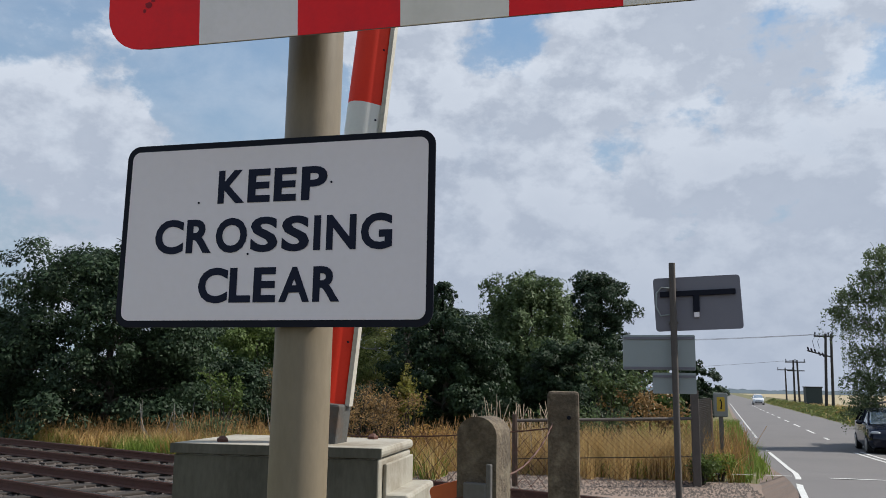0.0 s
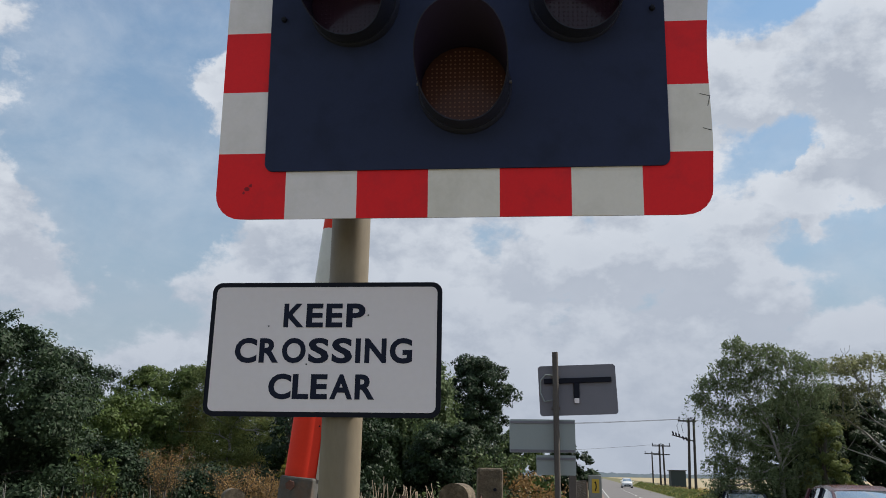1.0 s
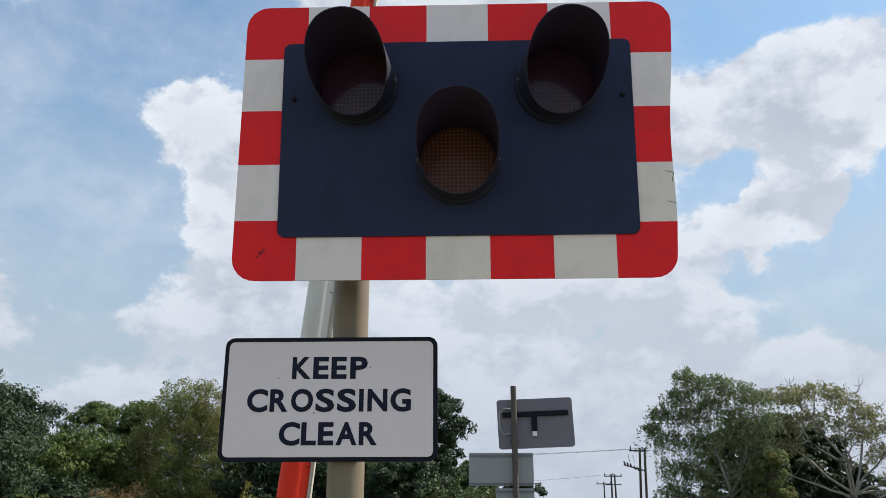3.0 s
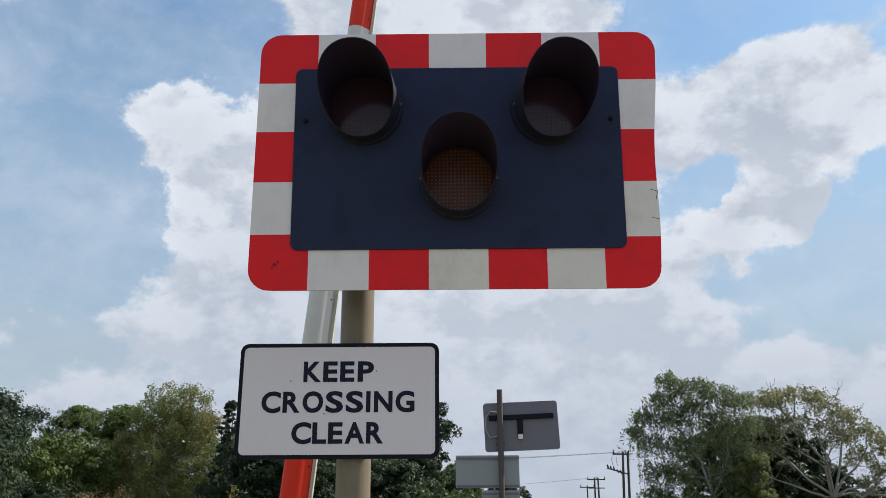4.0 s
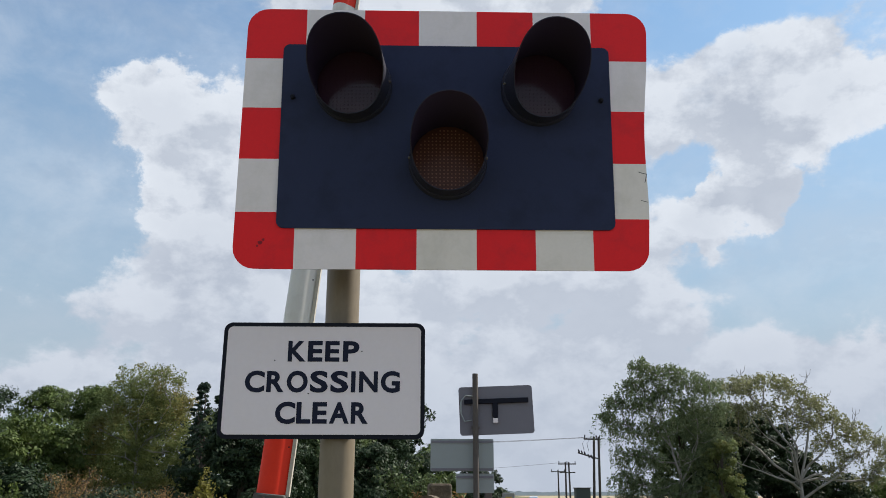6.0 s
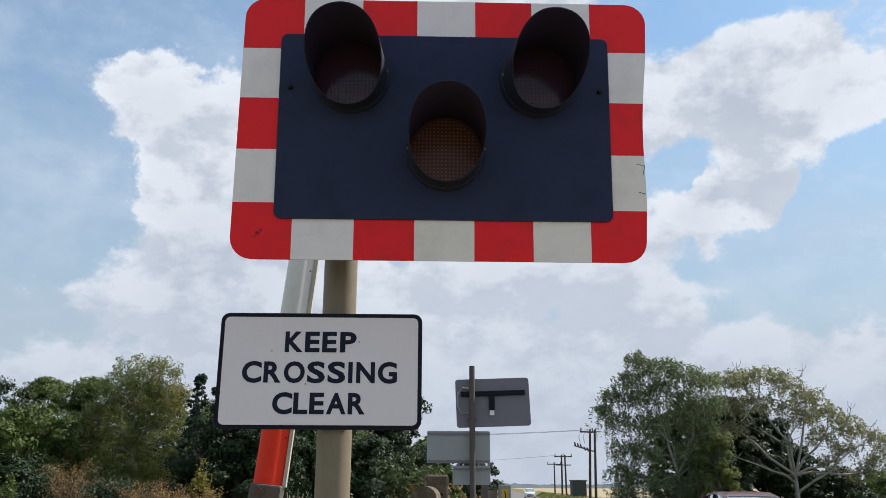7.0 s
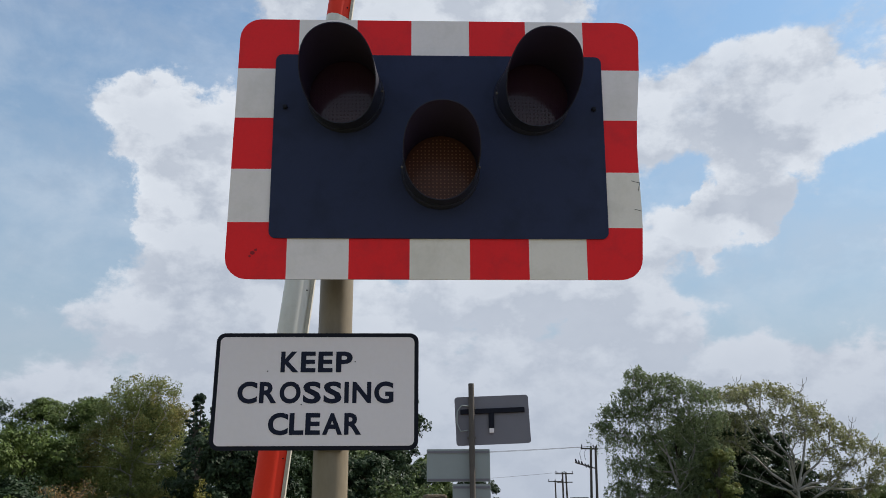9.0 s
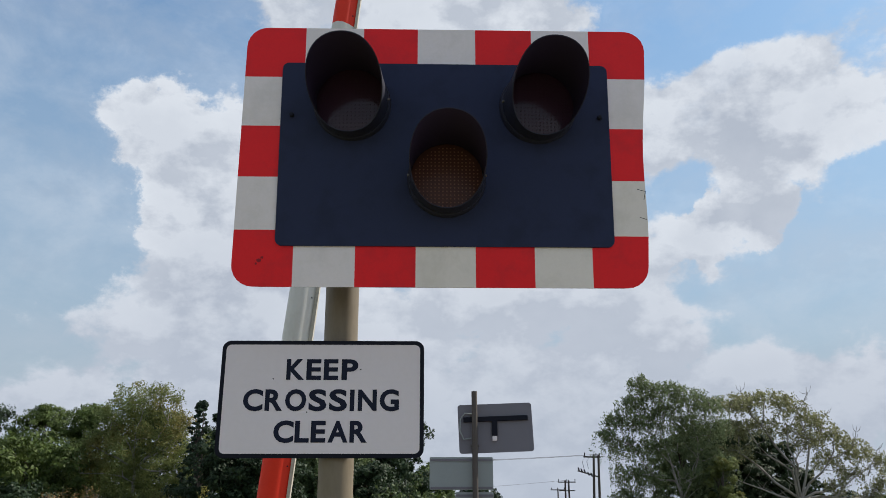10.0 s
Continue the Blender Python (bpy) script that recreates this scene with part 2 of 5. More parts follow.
M_PAINT = material("road_marking_paint", (0.62, 0.62, 0.60), 0.7, (0.42, 0.42, 0.40), scale=3, fine=30, blend=0.5, bump=0.2)
M_GROUND = material("dry_grassy_earth", (0.13, 0.115, 0.045), 0.95, (0.075, 0.085, 0.026), scale=0.5, fine=6, blend=0.5, bump=0.5, stain=(0.20, 0.155, 0.07), stain_amount=0.7, stain_scale=0.3)
M_WHEAT = material("ripe_wheat_field", (0.32, 0.265, 0.155), 0.95, (0.27, 0.22, 0.13), scale=0.05, fine=1.5, bump=0.3)
M_BALLAST = material("track_ballast", (0.115, 0.092, 0.078), 0.9, (0.05, 0.040, 0.034), scale=3, fine=22, blend=0.55, bump=1.0, per_island=0.3)
M_GRAVEL = material("reddish_gravel", (0.24, 0.175, 0.135), 0.95, (0.15, 0.105, 0.08), scale=2, fine=30, bump=0.6, stain=(0.12, 0.11, 0.10), stain_amount=0.6, stain_scale=1.2)
M_SLEEPER = material("old_timber_sleeper", (0.034, 0.026, 0.020), 0.95, (0.022, 0.017, 0.014), scale=5, fine=50, bump=0.3, per_object=0.15)
M_PLASTIC_GREY = material("grey_phone_box_paint", (0.23, 0.24, 0.22), 0.55, bump=0.05)
M_YELLOW = material("yellow_label", (0.55, 0.37, 0.03), 0.5, bump=0.02)
M_CAR_BLACK = material("blue_black_car_paint", (0.006, 0.008, 0.018), 0.16, (0.007, 0.009, 0.02), bump=0, coat=0.35, spec=0.2)
M_CAR_MAROON = material("maroon_car_paint", (0.075, 0.010, 0.014), 0.25, (0.065, 0.009, 0.012), bump=0, coat=0.35, spec=0.3)
M_CAR_WHITE = material("white_car_paint", (0.72, 0.72, 0.72), 0.25, (0.68, 0.68, 0.68), bump=0, coat=1.0)
M_GLASS = material("car_window_glass", (0.36, 0.42, 0.46), 0.06, (0.33, 0.39, 0.43), bump=0, metal=0.6, coat=1.0, spec=1.0)
M_GLASS.node_tree.nodes["Principled BSDF"].inputs["IOR"].default_value = 1.9
M_TYRE = material("tyre_rubber", (0.018, 0.018, 0.018), 0.85, bump=0.1)
M_RIM = material("alloy_rim", (0.42, 0.42, 0.43), 0.35, metal=0.8, bump=0)
M_LAMPGLASS = material("headlamp_glass", (0.38, 0.40, 0.42), 0.1, bump=0, coat=1.0)
M_PLATE = material("pale_plate", (0.66, 0.66, 0.60), 0.5, bump=0)
# Blue-grey distance haze is mixed into the woods' base colour.
M_FARWOOD = material("far_woodland", (0.105, 0.135, 0.155), 1.0, (0.085, 0.110, 0.130), scale=0.05, fine=0.3, bump=0)
L_DARK = leaf_material("dark_broad_leaves", (0.030, 0.052, 0.023), (0.018, 0.033, 0.015), back=0.22)
L_CHEST = leaf_material("chestnut_leaves", (0.042, 0.068, 0.032), (0.023, 0.040, 0.021), back=0.24)
L_MID = leaf_material("mid_green_leaves", (0.108, 0.148, 0.040), (0.066, 0.098, 0.029), back=0.32)
L_OLIVE = leaf_material("olive_birch_leaves", (0.185, 0.215, 0.072), (0.125, 0.155, 0.054), back=0.48, dry=(0.28, 0.19, 0.06))
L_WILLOW = leaf_material("willow_leaves", (0.110, 0.150, 0.062), (0.063, 0.092, 0.039), back=0.30)
L_WEEP = leaf_material("weeping_birch_leaves", (0.170, 0.210, 0.105), (0.105, 0.138, 0.066))
L_OLDB = leaf_material("thin_olive_leaves", (0.27, 0.275, 0.145), (0.17, 0.18, 0.092), back=0.42)
L_CONIFER = leaf_material("conifer_needles", (0.034, 0.058, 0.034), (0.020, 0.036, 0.022), back=0.15)
L_BROWN = leaf_material("rusty_brown_leaves", (0.32, 0.205, 0.085), (0.21, 0.13, 0.055))
L_YELLOWG = leaf_material("yellow_green_leaves", (0.216, 0.192, 0.040), (0.136, 0.136, 0.032))
L_TAN = leaf_material("tan_seed_heads", (0.323, 0.187, 0.077), (0.228, 0.140, 0.059), back=0.3, vary=0.3)
L_STRAW = leaf_material("straw_blades", (0.58, 0.42, 0.185), (0.42, 0.30, 0.13), back=0.35, vary=0.3)
L_PLUME = leaf_material("pale_seed_plumes", (0.52, 0.43, 0.32), (0.40, 0.32, 0.23), back=0.4, vary=0.2)
L_OCHRE = leaf_material("ochre_weeds", (0.432, 0.258, 0.078), (0.288, 0.186, 0.060), back=0.35, vary=0.35)
L_GRASS = leaf_material("green_grass_blades", (0.194, 0.252, 0.046), (0.114, 0.170, 0.030), back=0.35, vary=0.3)


# ---- mesh helpers ----
def mesh_of(bm, name):
    bmesh.ops.recalc_face_normals(bm, faces=bm.faces)
    me = bpy.data.meshes.new(name)
    bm.to_mesh(me)
    bm.free()
    return me


def part(name, bm, mat, parent=None, label="", smooth=False, at=None):
    """One mesh object from a bmesh (or a mesh), under its thing."""
    me = bm if isinstance(bm, bpy.types.Mesh) else mesh_of(bm, name)
    if mat and not me.materials:
        me.materials.append(mat)
    if smooth:
        me.polygons.foreach_set("use_smooth", [True] * len(me.polygons))
        me.set_sharp_from_angle(angle=radians(38))
    ob = new(name, me)
    if parent:
        ob.parent = parent
    if at is not None:
        ob.matrix_basis = at
    if label:
        ob["label"] = label
    return ob


def thing(name, m, label, category, group="", kind=""):
    e = new(name)
    e.empty_display_size = 0.1
    e.matrix_basis = m
    return tagged(e, label, category, group, kind)


def add_box(bm, x0, x1, y0, y1, z0, z1, bevel=0.0, m=None):
    r = bmesh.ops.create_cube(bm, size=1.0)
    vs = r["verts"]
    bmesh.ops.scale(bm, vec=(x1 - x0, y1 - y0, z1 - z0), verts=vs)
    bmesh.ops.translate(bm, vec=((x0 + x1) / 2, (y0 + y1) / 2, (z0 + z1) / 2), verts=vs)
    if bevel:
        es = {e for v in vs for e in v.link_edges}
        r2 = bmesh.ops.bevel(bm, geom=list(es), offset=bevel, segments=2, affect="EDGES", profile=0.5)
        vs = list({v for f in r2["faces"] for v in f.verts} | {v for v in vs if v.is_valid})
    if m is not None:
        bmesh.ops.transform(bm, matrix=m, verts=vs)
    return bm


def box(*a, bevel=0.0, m=None):
    return add_box(bmesh.new(), *a, bevel=bevel, m=m)


def add_tube(bm, pts, radii, seg=8, caps=True):
    """A tapered tube through the points."""
    rings, n = [], len(pts)
    pts = [Vector(p) for p in pts]
    for i, p in enumerate(pts):
        d = (pts[min(i + 1, n - 1)] - pts[max(i - 1, 0)]).normalized()
        a = d.orthogonal().normalized() if abs(d.z) < 0.9 else Vector((1, 0, 0)) - d * d.x
        a.normalize()
        b = d.cross(a)
        r = radii[i] if hasattr(radii, "__len__") else radii
        rings.append([bm.verts.new(p + (a * math.cos(2 * math.pi * k / seg) + b * math.sin(2 * math.pi * k / seg)) * r) for k in range(seg)])
    for r0, r1 in zip(rings, rings[1:]):
        for k in range(seg):
            bm.faces.new((r0[k], r0[(k + 1) % seg], r1[(k + 1) % seg], r1[k]))
    if caps:
        bm.faces.new(rings[0])
        bm.faces.new(rings[-1])
    return bm


def tube(pts, radii, seg=8):
    return add_tube(bmesh.new(), pts, radii, seg)


def round_rect(x0, x1, z0, z1, r, n=6):
    """Corner points of a rounded rectangle; r is one radius or four (bl, br, tr, tl)."""
    r = r if hasattr(r, "__len__") else (r,) * 4
    out = []
    for (cx, cz, a0), rr in zip(((x0, z0, 180), (x1, z0, 270), (x1, z1, 0), (x0, z1, 90)), r):
        sx, sz = (1 if cx == x0 else -1), (1 if cz == z0 else -1)
        if rr <= 0:
            out.append((cx, cz))
            continue
        for k in range(n + 1):
            a = radians(a0 + 90 * k / n)
            out.append((cx + sx * rr + rr * math.cos(a), cz + sz * rr + rr * math.sin(a)))
    return out


def plate(points, y0, y1, bevel=0.0):
    """A flat plate in the xz plane, from y0 to y1."""
    bm = bmesh.new()
    f = bm.faces.new([bm.verts.new((x, y0, z)) for x, z in points])
    r = bmesh.ops.extrude_face_region(bm, geom=[f])
    bmesh.ops.translate(bm, vec=(0, y1 - y0, 0), verts=[v for v in r["geom"] if isinstance(v, bmesh.types.BMVert)])
    return bm


def sheet(points, z):
    bm = bmesh.new()
    bm.faces.new([bm.verts.new((x, y, z)) for x, y in points])
    return bm


def from_arrays(name, verts, faces):
    me = bpy.data.meshes.new(name)
    verts, faces = np.asarray(verts, np.float32), np.asarray(faces, np.int32)
    k = faces.shape[1]
    me.vertices.add(len(verts))
    me.vertices.foreach_set("co", verts.ravel())
    me.loops.add(faces.size)
    me.loops.foreach_set("vertex_index", faces.ravel())
    me.polygons.add(len(faces))
    me.polygons.foreach_set("loop_start", np.arange(0, faces.size, k, dtype=np.int32))
    me.polygons.foreach_set("loop_total", np.full(len(faces), k, np.int32))
    me.update()
    me.validate()
    return me


def smooth_step(v):
    v = min(1.0, max(0.0, v))
    return v * v * (3 - 2 * v)


def ground_z(y):
    """The land falls a little beyond the crossing."""
    return -0.3 * smooth_step((y - 16) / 18) - 0.06


def road_z(y):
    return ground_z(y) + 0.03 + 0.185 * (smooth_step((y - 3) / 3) - smooth_step((y - 15) / 6))


def road_left(y):
    return 1.7 + 0.088 * y


# ---- the setting ----
def build_ground():
    bm = bmesh.new()
    ys = [-60, -20, 0, 8, 16] + [16 + 18 * k / 12 for k in range(1, 13)] + [42, 80, 200, 600, 2500]
    xs = [-2500, -300, -60, -25, -10, 0, 5, 12, 30, 80, 300, 2500]
    grid = [[bm.verts.new((x, y, ground_z(y))) for x in xs] for y in ys]
    for a, b in zip(grid, grid[1:]):
        for k in range(len(xs) - 1):
            bm.faces.new((a[k], a[k + 1], b[k + 1], b[k]))
    tagged(part("ground", bm, M_GROUND), "dry grassy earth of flat farmland", "ground", kind="structure")

    bm = bmesh.new()
    ys = [-30, -10, 0] + [3 + k for k in range(0, 28)] + [40, 60, 90, 140, 220, 400, 900]
    rows = [(bm.verts.new((road_left(y) - 0.35, y, road_z(y))), bm.verts.new((road_left(y) + 2.9, y, road_z(y) + 0.03)), bm.verts.new((road_left(y) + 6.1, y, road_z(y)))) for y in ys]
    edge = [(bm.verts.new((road_left(y) - 0.95, y, ground_z(y) - 0.05)), bm.verts.new((road_left(y) + 6.7, y, ground_z(y) - 0.05))) for y in ys]
    for a, b, e, f in zip(rows, rows[1:], edge, edge[1:]):
        bm.faces.new((a[0], a[1], b[1], b[0]))
        bm.faces.new((a[1], a[2], b[2], b[1]))
        bm.faces.new((e[0], a[0], b[0], f[0])).material_index = 1
        bm.faces.new((a[2], e[1], f[1], b[2]))
    # the mouth of the side road
    z = road_z(42) - 0.004
    q = [bm.verts.new(p) for p in ((10.6, 37, z), (60, 40, z), (60, 46, z), (12.2, 48.5, z))]
    bm.faces.new(q)
    me = mesh_of(bm, "road")
    me.materials.append(M_ASPHALT)
    me.materials.append(M_GRAVEL)
    tagged(part("road", me, None), "worn grey asphalt country road with white markings", "road", kind="structure")

    def strip(x0, x1, y0, y1, name="road_marking", veer=0.0):
        bm = bmesh.new()
        n = max(1, int((y1 - y0) / 2.0))
        vs = []
        for k in range(n + 1):
            y = y0 + (y1 - y0) * k / n
            c = 0.03 * (1 - abs(2.9 - (x0 + x1) / 2) / 3.2) if (x0 + x1) / 2 < 6 else 0
            v = veer * (1 - smooth_step((y - 12) / 8))
            vs.append((bm.verts.new((road_left(y) + x0 - v, y, road_z(y) + 0.006 + c)), bm.verts.new((road_left(y) + x1 - v, y, road_z(y) + 0.006 + c))))
        for a, b in zip(vs, vs[1:]):
            bm.faces.new((a[0], a[1], b[1], b[0]))
        ob = part(name, bm, M_PAINT)
        return tagged(ob, "worn white painted line on the asphalt", "road marking", "road markings", "structure")

    strip(-0.05, 0.05, 12.5, 29, veer=0.36)
    strip(-0.04, 0.04, 46, 150)
    for k in range(20):
        strip(-0.05, 0.05, 30 + 0.75 * k, 30.4 + 0.75 * k)
    strip(2.88, 2.98, 14, 34)
    strip(2.62, 2.72, 14, 30)
    for k in range(12):
        strip(2.8, 2.92, 36 + 8 * k, 40 + 8 * k)
    for k in range(7):
        strip(5.72, 5.84, 25 + 3.2 * k, 26.4 + 3.2 * k)
    for k in range(4):
        strip(0.4 + 1.35 * k, 1.3 + 1.35 * k, 16.5, 16.66)
    for k in range(3):
        strip(-1.9 + 0.62 * k, -1.45 + 0.62 * k, 17.0, 17.12)


def track_y(x, c):
    return c - 0.42 * (x + 10)


def build_tracks():
    d = Vector((1, -0.42, 0)).normalized()
    nrm = Vector((0.42, 1, 0)).normalized()
    # ballast bed
    rnd = np.random.RandomState(5)
    bm = bmesh.new()
    lo, hi = 9.8, 17.6
    for x0, x1 in ((-70, 1.6), (10.0, 40)):
        q = [bm.verts.new(p) for p in ((x0, track_y(x0, lo), -0.05), (x1, track_y(x1, lo), -0.05), (x1, track_y(x1, hi), -0.05), (x0, track_y(x0, hi), -0.05))]
        bm.faces.new(q)
    tagged(part("ballast", bm, M_BALLAST), "grey stone ballast under the railway tracks", "ballast", kind="stuff")
    # loose stones in the stretch beside the road
    n = 9000
    x = rnd.uniform(-24, 1.4, n)
    c = rnd.uniform(lo, hi, n)
    base = np.array([[-1, -1, -0.6], [1, -1, -0.7], [1, 1, -0.6], [-1, 1, -0.5], [0.1, -0.1, 0.8]], np.float32)
    fc = np.array([[0, 1, 4], [1, 2, 4], [2, 3, 4], [3, 0, 4]])
    s = rnd.uniform(0.018, 0.042, n)
    ang = rnd.uniform(0, 6.28, n)
    v = base[None] * s[:, None, None] * rnd.uniform(0.7, 1.3, (n, 1, 3))
    ca, sa = np.cos(ang)[:, None], np.sin(ang)[:, None]
    vx, vy = v[..., 0] * ca - v[..., 1] * sa, v[..., 0] * sa + v[..., 1] * ca
    verts = np.stack([vx + x[:, None], vy + (c - 0.42 * (x + 10))[:, None], v[..., 2] + -0.04], -1).reshape(-1, 3)
    faces = (fc[None] + 5 * np.arange(n)[:, None, None]).reshape(-1, 3)
    tagged(part("ballast_stones", from_arrays("ballast_stones", verts, faces), M_BALLAST), "loose grey ballast stones beside the rails", "ballast", kind="stuff")
    # gravel apron by the enclosure
    tagged(part("gravel", sheet([(-4.5, 14.6), (2.6, 12.6), (2.75, 16.9), (-3.5, 17.0)], ground_z(14) + 0.012), M_GRAVEL), "reddish gravel apron beside the crossing", "gravel", kind="stuff")
    n = 2600
    x, y = rnd.uniform(-3.5, 2.2, n), rnd.uniform(14.2, 16.9, n)
    s = rnd.uniform(0.015, 0.036, n)
    v = base[None] * s[:, None, None] * rnd.uniform(0.7, 1.3, (n, 1, 3))
    verts = (v + np.stack([x, y, np.full(n, ground_z(14) + 0.015)], 1)[:, None, :]).reshape(-1, 3)
    faces = (fc[None] + 5 * np.arange(n)[:, None, None]).reshape(-1, 3)
    tagged(part("gravel_stones", from_arrays("gravel_stones", verts, faces), M_BALLAST), "loose grey stones on the gravel apron", "gravel", kind="stuff")
    ang = math.atan2(-0.42, 1)
    for c in (11.6, 14.9):
        trk = thing("railway_track", Matrix.Identity(4), "railway track of rusty rails on old timber sleepers in ballast", "railway track", "railway tracks")
        me = None
        for k in range(-38, 16):
            p = Vector((-10, c + 0.78, 0)) + d * (k * 0.68)
            if 1.5 < p.x < 10:
                continue
            if me is None:
                me = mesh_of(box(-0.13, 0.13, -1.2, 1.2, -0.09, -0.012, bevel=0.02), "sleeper")
            part("sleeper", me, M_SLEEPER, trk, at=Matrix.Translation(p) @ Matrix.Rotation(ang, 4, "Z"))
        for o in (0.0, 1.556):
            prof = [(-0.07, -0.01), (0.07, -0.01), (0.07, 0.0), (0.012, 0.02), (0.012, 0.1), (0.036, 0.108), (0.036, 0.138), (0.028, 0.145), (-0.028, 0.145), (-0.036, 0.138), (-0.036, 0.108), (-0.012, 0.1), (-0.012, 0.02), (-0.07, 0.0)]
            bm = bmesh.new()
            ends = []
            for x in (-70, 40):
                p = Vector((x, track_y(x, c + o), 0))
                ends.append([bm.verts.new(p + nrm * a + Vector((0, 0, b))) for a, b in prof])
            for k in range(len(prof)):
                bm.faces.new((ends[0][k], ends[0][(k + 1) % len(prof)], ends[1][(k + 1) % len(prof)], ends[1][k]))
            rail = part("rail", bm, M_RUST, trk)
            bm = bmesh.new()
            q = []
            for x in (-70, 40):
                p = Vector((x, track_y(x, c + o), 0.1475))
                q.append((bm.verts.new(p - nrm * 0.024), bm.verts.new(p + nrm * 0.024)))
            bm.faces.new((q[0][0], q[1][0], q[1][1], q[0][1]))
            part("running_surface", bm, M_RAILTOP, rail, "polished bare steel rail head")


build_ground()
build_tracks()


# ---- the signal, its pole and the notice ----
POLE_X, POLE_Y = -0.348, 1.722


def build_pole():
    t = thing("signal_pole", pose(POLE_X, POLE_Y, 0), "cream painted round steel pole with weather stains", "pole")
    part("tube", tube([(0, 0, -0.06), (0, 0, 1.2), (0, 0, 3.05)], 0.0565, 40), M_POLE, t, smooth=True)
    part("cap", tube([(0, 0, 3.05), (0, 0, 3.065), (0, 0, 3.075)], (0.059, 0.057, 0.03), 32), M_POLE, t, smooth=True)
    bm = bmesh.new()
    add_box(bm, -0.12, 0.12, -0.12, 0.12, -0.06, 0.015, bevel=0.005)
    part("base_plate", bm, M_GALV, t)


def letter_mesh(letter, x0, x1, z0, z1):
    """A capital as a flat mesh that fills the given box in the xz plane."""
    cu = bpy.data.curves.new("lettering", "FONT")
    cu.body, cu.size, cu.offset, cu.resolution_u = letter, 1.0, 0.033, 4
    ob = bpy.data.objects.new("lettering", cu)
    scene.collection.objects.link(ob)
    bpy.context.view_layer.update()
    me = bpy.data.meshes.new_from_object(ob.evaluated_get(bpy.context.evaluated_depsgraph_get()))
    bpy.data.objects.remove(ob)
    bpy.data.curves.remove(cu)
    co = np.empty(len(me.vertices) * 3, np.float32)
    me.vertices.foreach_get("co", co)
    co = co.reshape(-1, 3)
    lo, hi = co.min(0), co.max(0)
    out = np.zeros_like(co)
    out[:, 0] = x0 + (co[:, 0] - lo[0]) / (hi[0] - lo[0]) * (x1 - x0)
    out[:, 2] = z0 + (co[:, 1] - lo[1]) / (hi[1] - lo[1]) * (z1 - z0)
    me.vertices.foreach_set("co", out.ravel())
    me.update()
    return me


def lettering(word, x0, widths, gaps, z0, z1):
    """A word of capitals, each with its own width and the gap after it; the round ones stand a little over the line."""
    bm = bmesh.new()
    for letter, w, g in zip(word, widths, gaps + (0,)):
        o = 0.0012 if letter in "COSG" else 0.0
        me = letter_mesh(letter, x0, x0 + w, z0 - o, z1 + o)
        bm.from_mesh(me)
        bpy.data.meshes.remove(me)
        x0 += w + g
    me = bpy.data.meshes.new("lettering")
    bm.to_mesh(me)
    bm.free()
    return me


def build_notice():
    x0, x1, z0, z1 = -0.7235, -0.0665, 1.7505, 2.1240
    t = thing("crossing_notice", pose(0, 1.648, 0), "white rectangular notice with black border and lettering on the pole", "sign")
    part("border", plate(round_rect(x0, x1, z0, z1, 0.028), 0.0, 0.004), M_BLACK, t, "black border of the notice")
    part("face", plate(round_rect(x0 + 0.0135, x1 - 0.0135, z0 + 0.0135, z1 - 0.0135, 0.017), -0.0022, 0.0), M_SIGN_WHITE, t)
    for word, line in (("KEEP", (-0.5117, (0.0583, 0.0477, 0.0471, 0.0534), (0.0062, 0.0081, 0.0106), 1.9955, 2.0630)),
                       ("CROSSING", (-0.6448, (0.0630, 0.0557, 0.0674, 0.0577, 0.0577, 0.0142, 0.0602, 0.0621), (0.0068, 0.0086, 0.0074, 0.0079, 0.0086, 0.0116, 0.0093), 1.8968, 1.9648)),
                       ("CLEAR", (-0.5423, (0.0637, 0.0455, 0.0467, 0.0632, 0.0547), (0.0036, 0.0054, 0.0067, 0.0060), 1.7980, 1.8658))):
        part("lettering", lettering(word, *line), M_LETTER, t, "black capital letters " + word, at=pose(0, -0.0032, 0))
    for z in (1.83, 2.05):
        part("channel", box(-0.68, -0.11, 0.004, 0.016, z - 0.02, z + 0.02, bevel=0.002), M_ALU, t, "aluminium back channel")
        for s in (-1, 1):
            part("clip", box(*sorted((POLE_X + s * 0.09, POLE_X + s * 0.0575)), 0.016, 0.08, z - 0.018, z + 0.018), M_GALV, t)
    # small dirt specks
    for x, z in ((-0.272, 2.03), (-0.553, 1.999), (-0.44, 1.893)):
        part("speck", tube([(x, -0.0022, z), (x, -0.0035, z)], 0.0022, 8), M_BLACK, t)


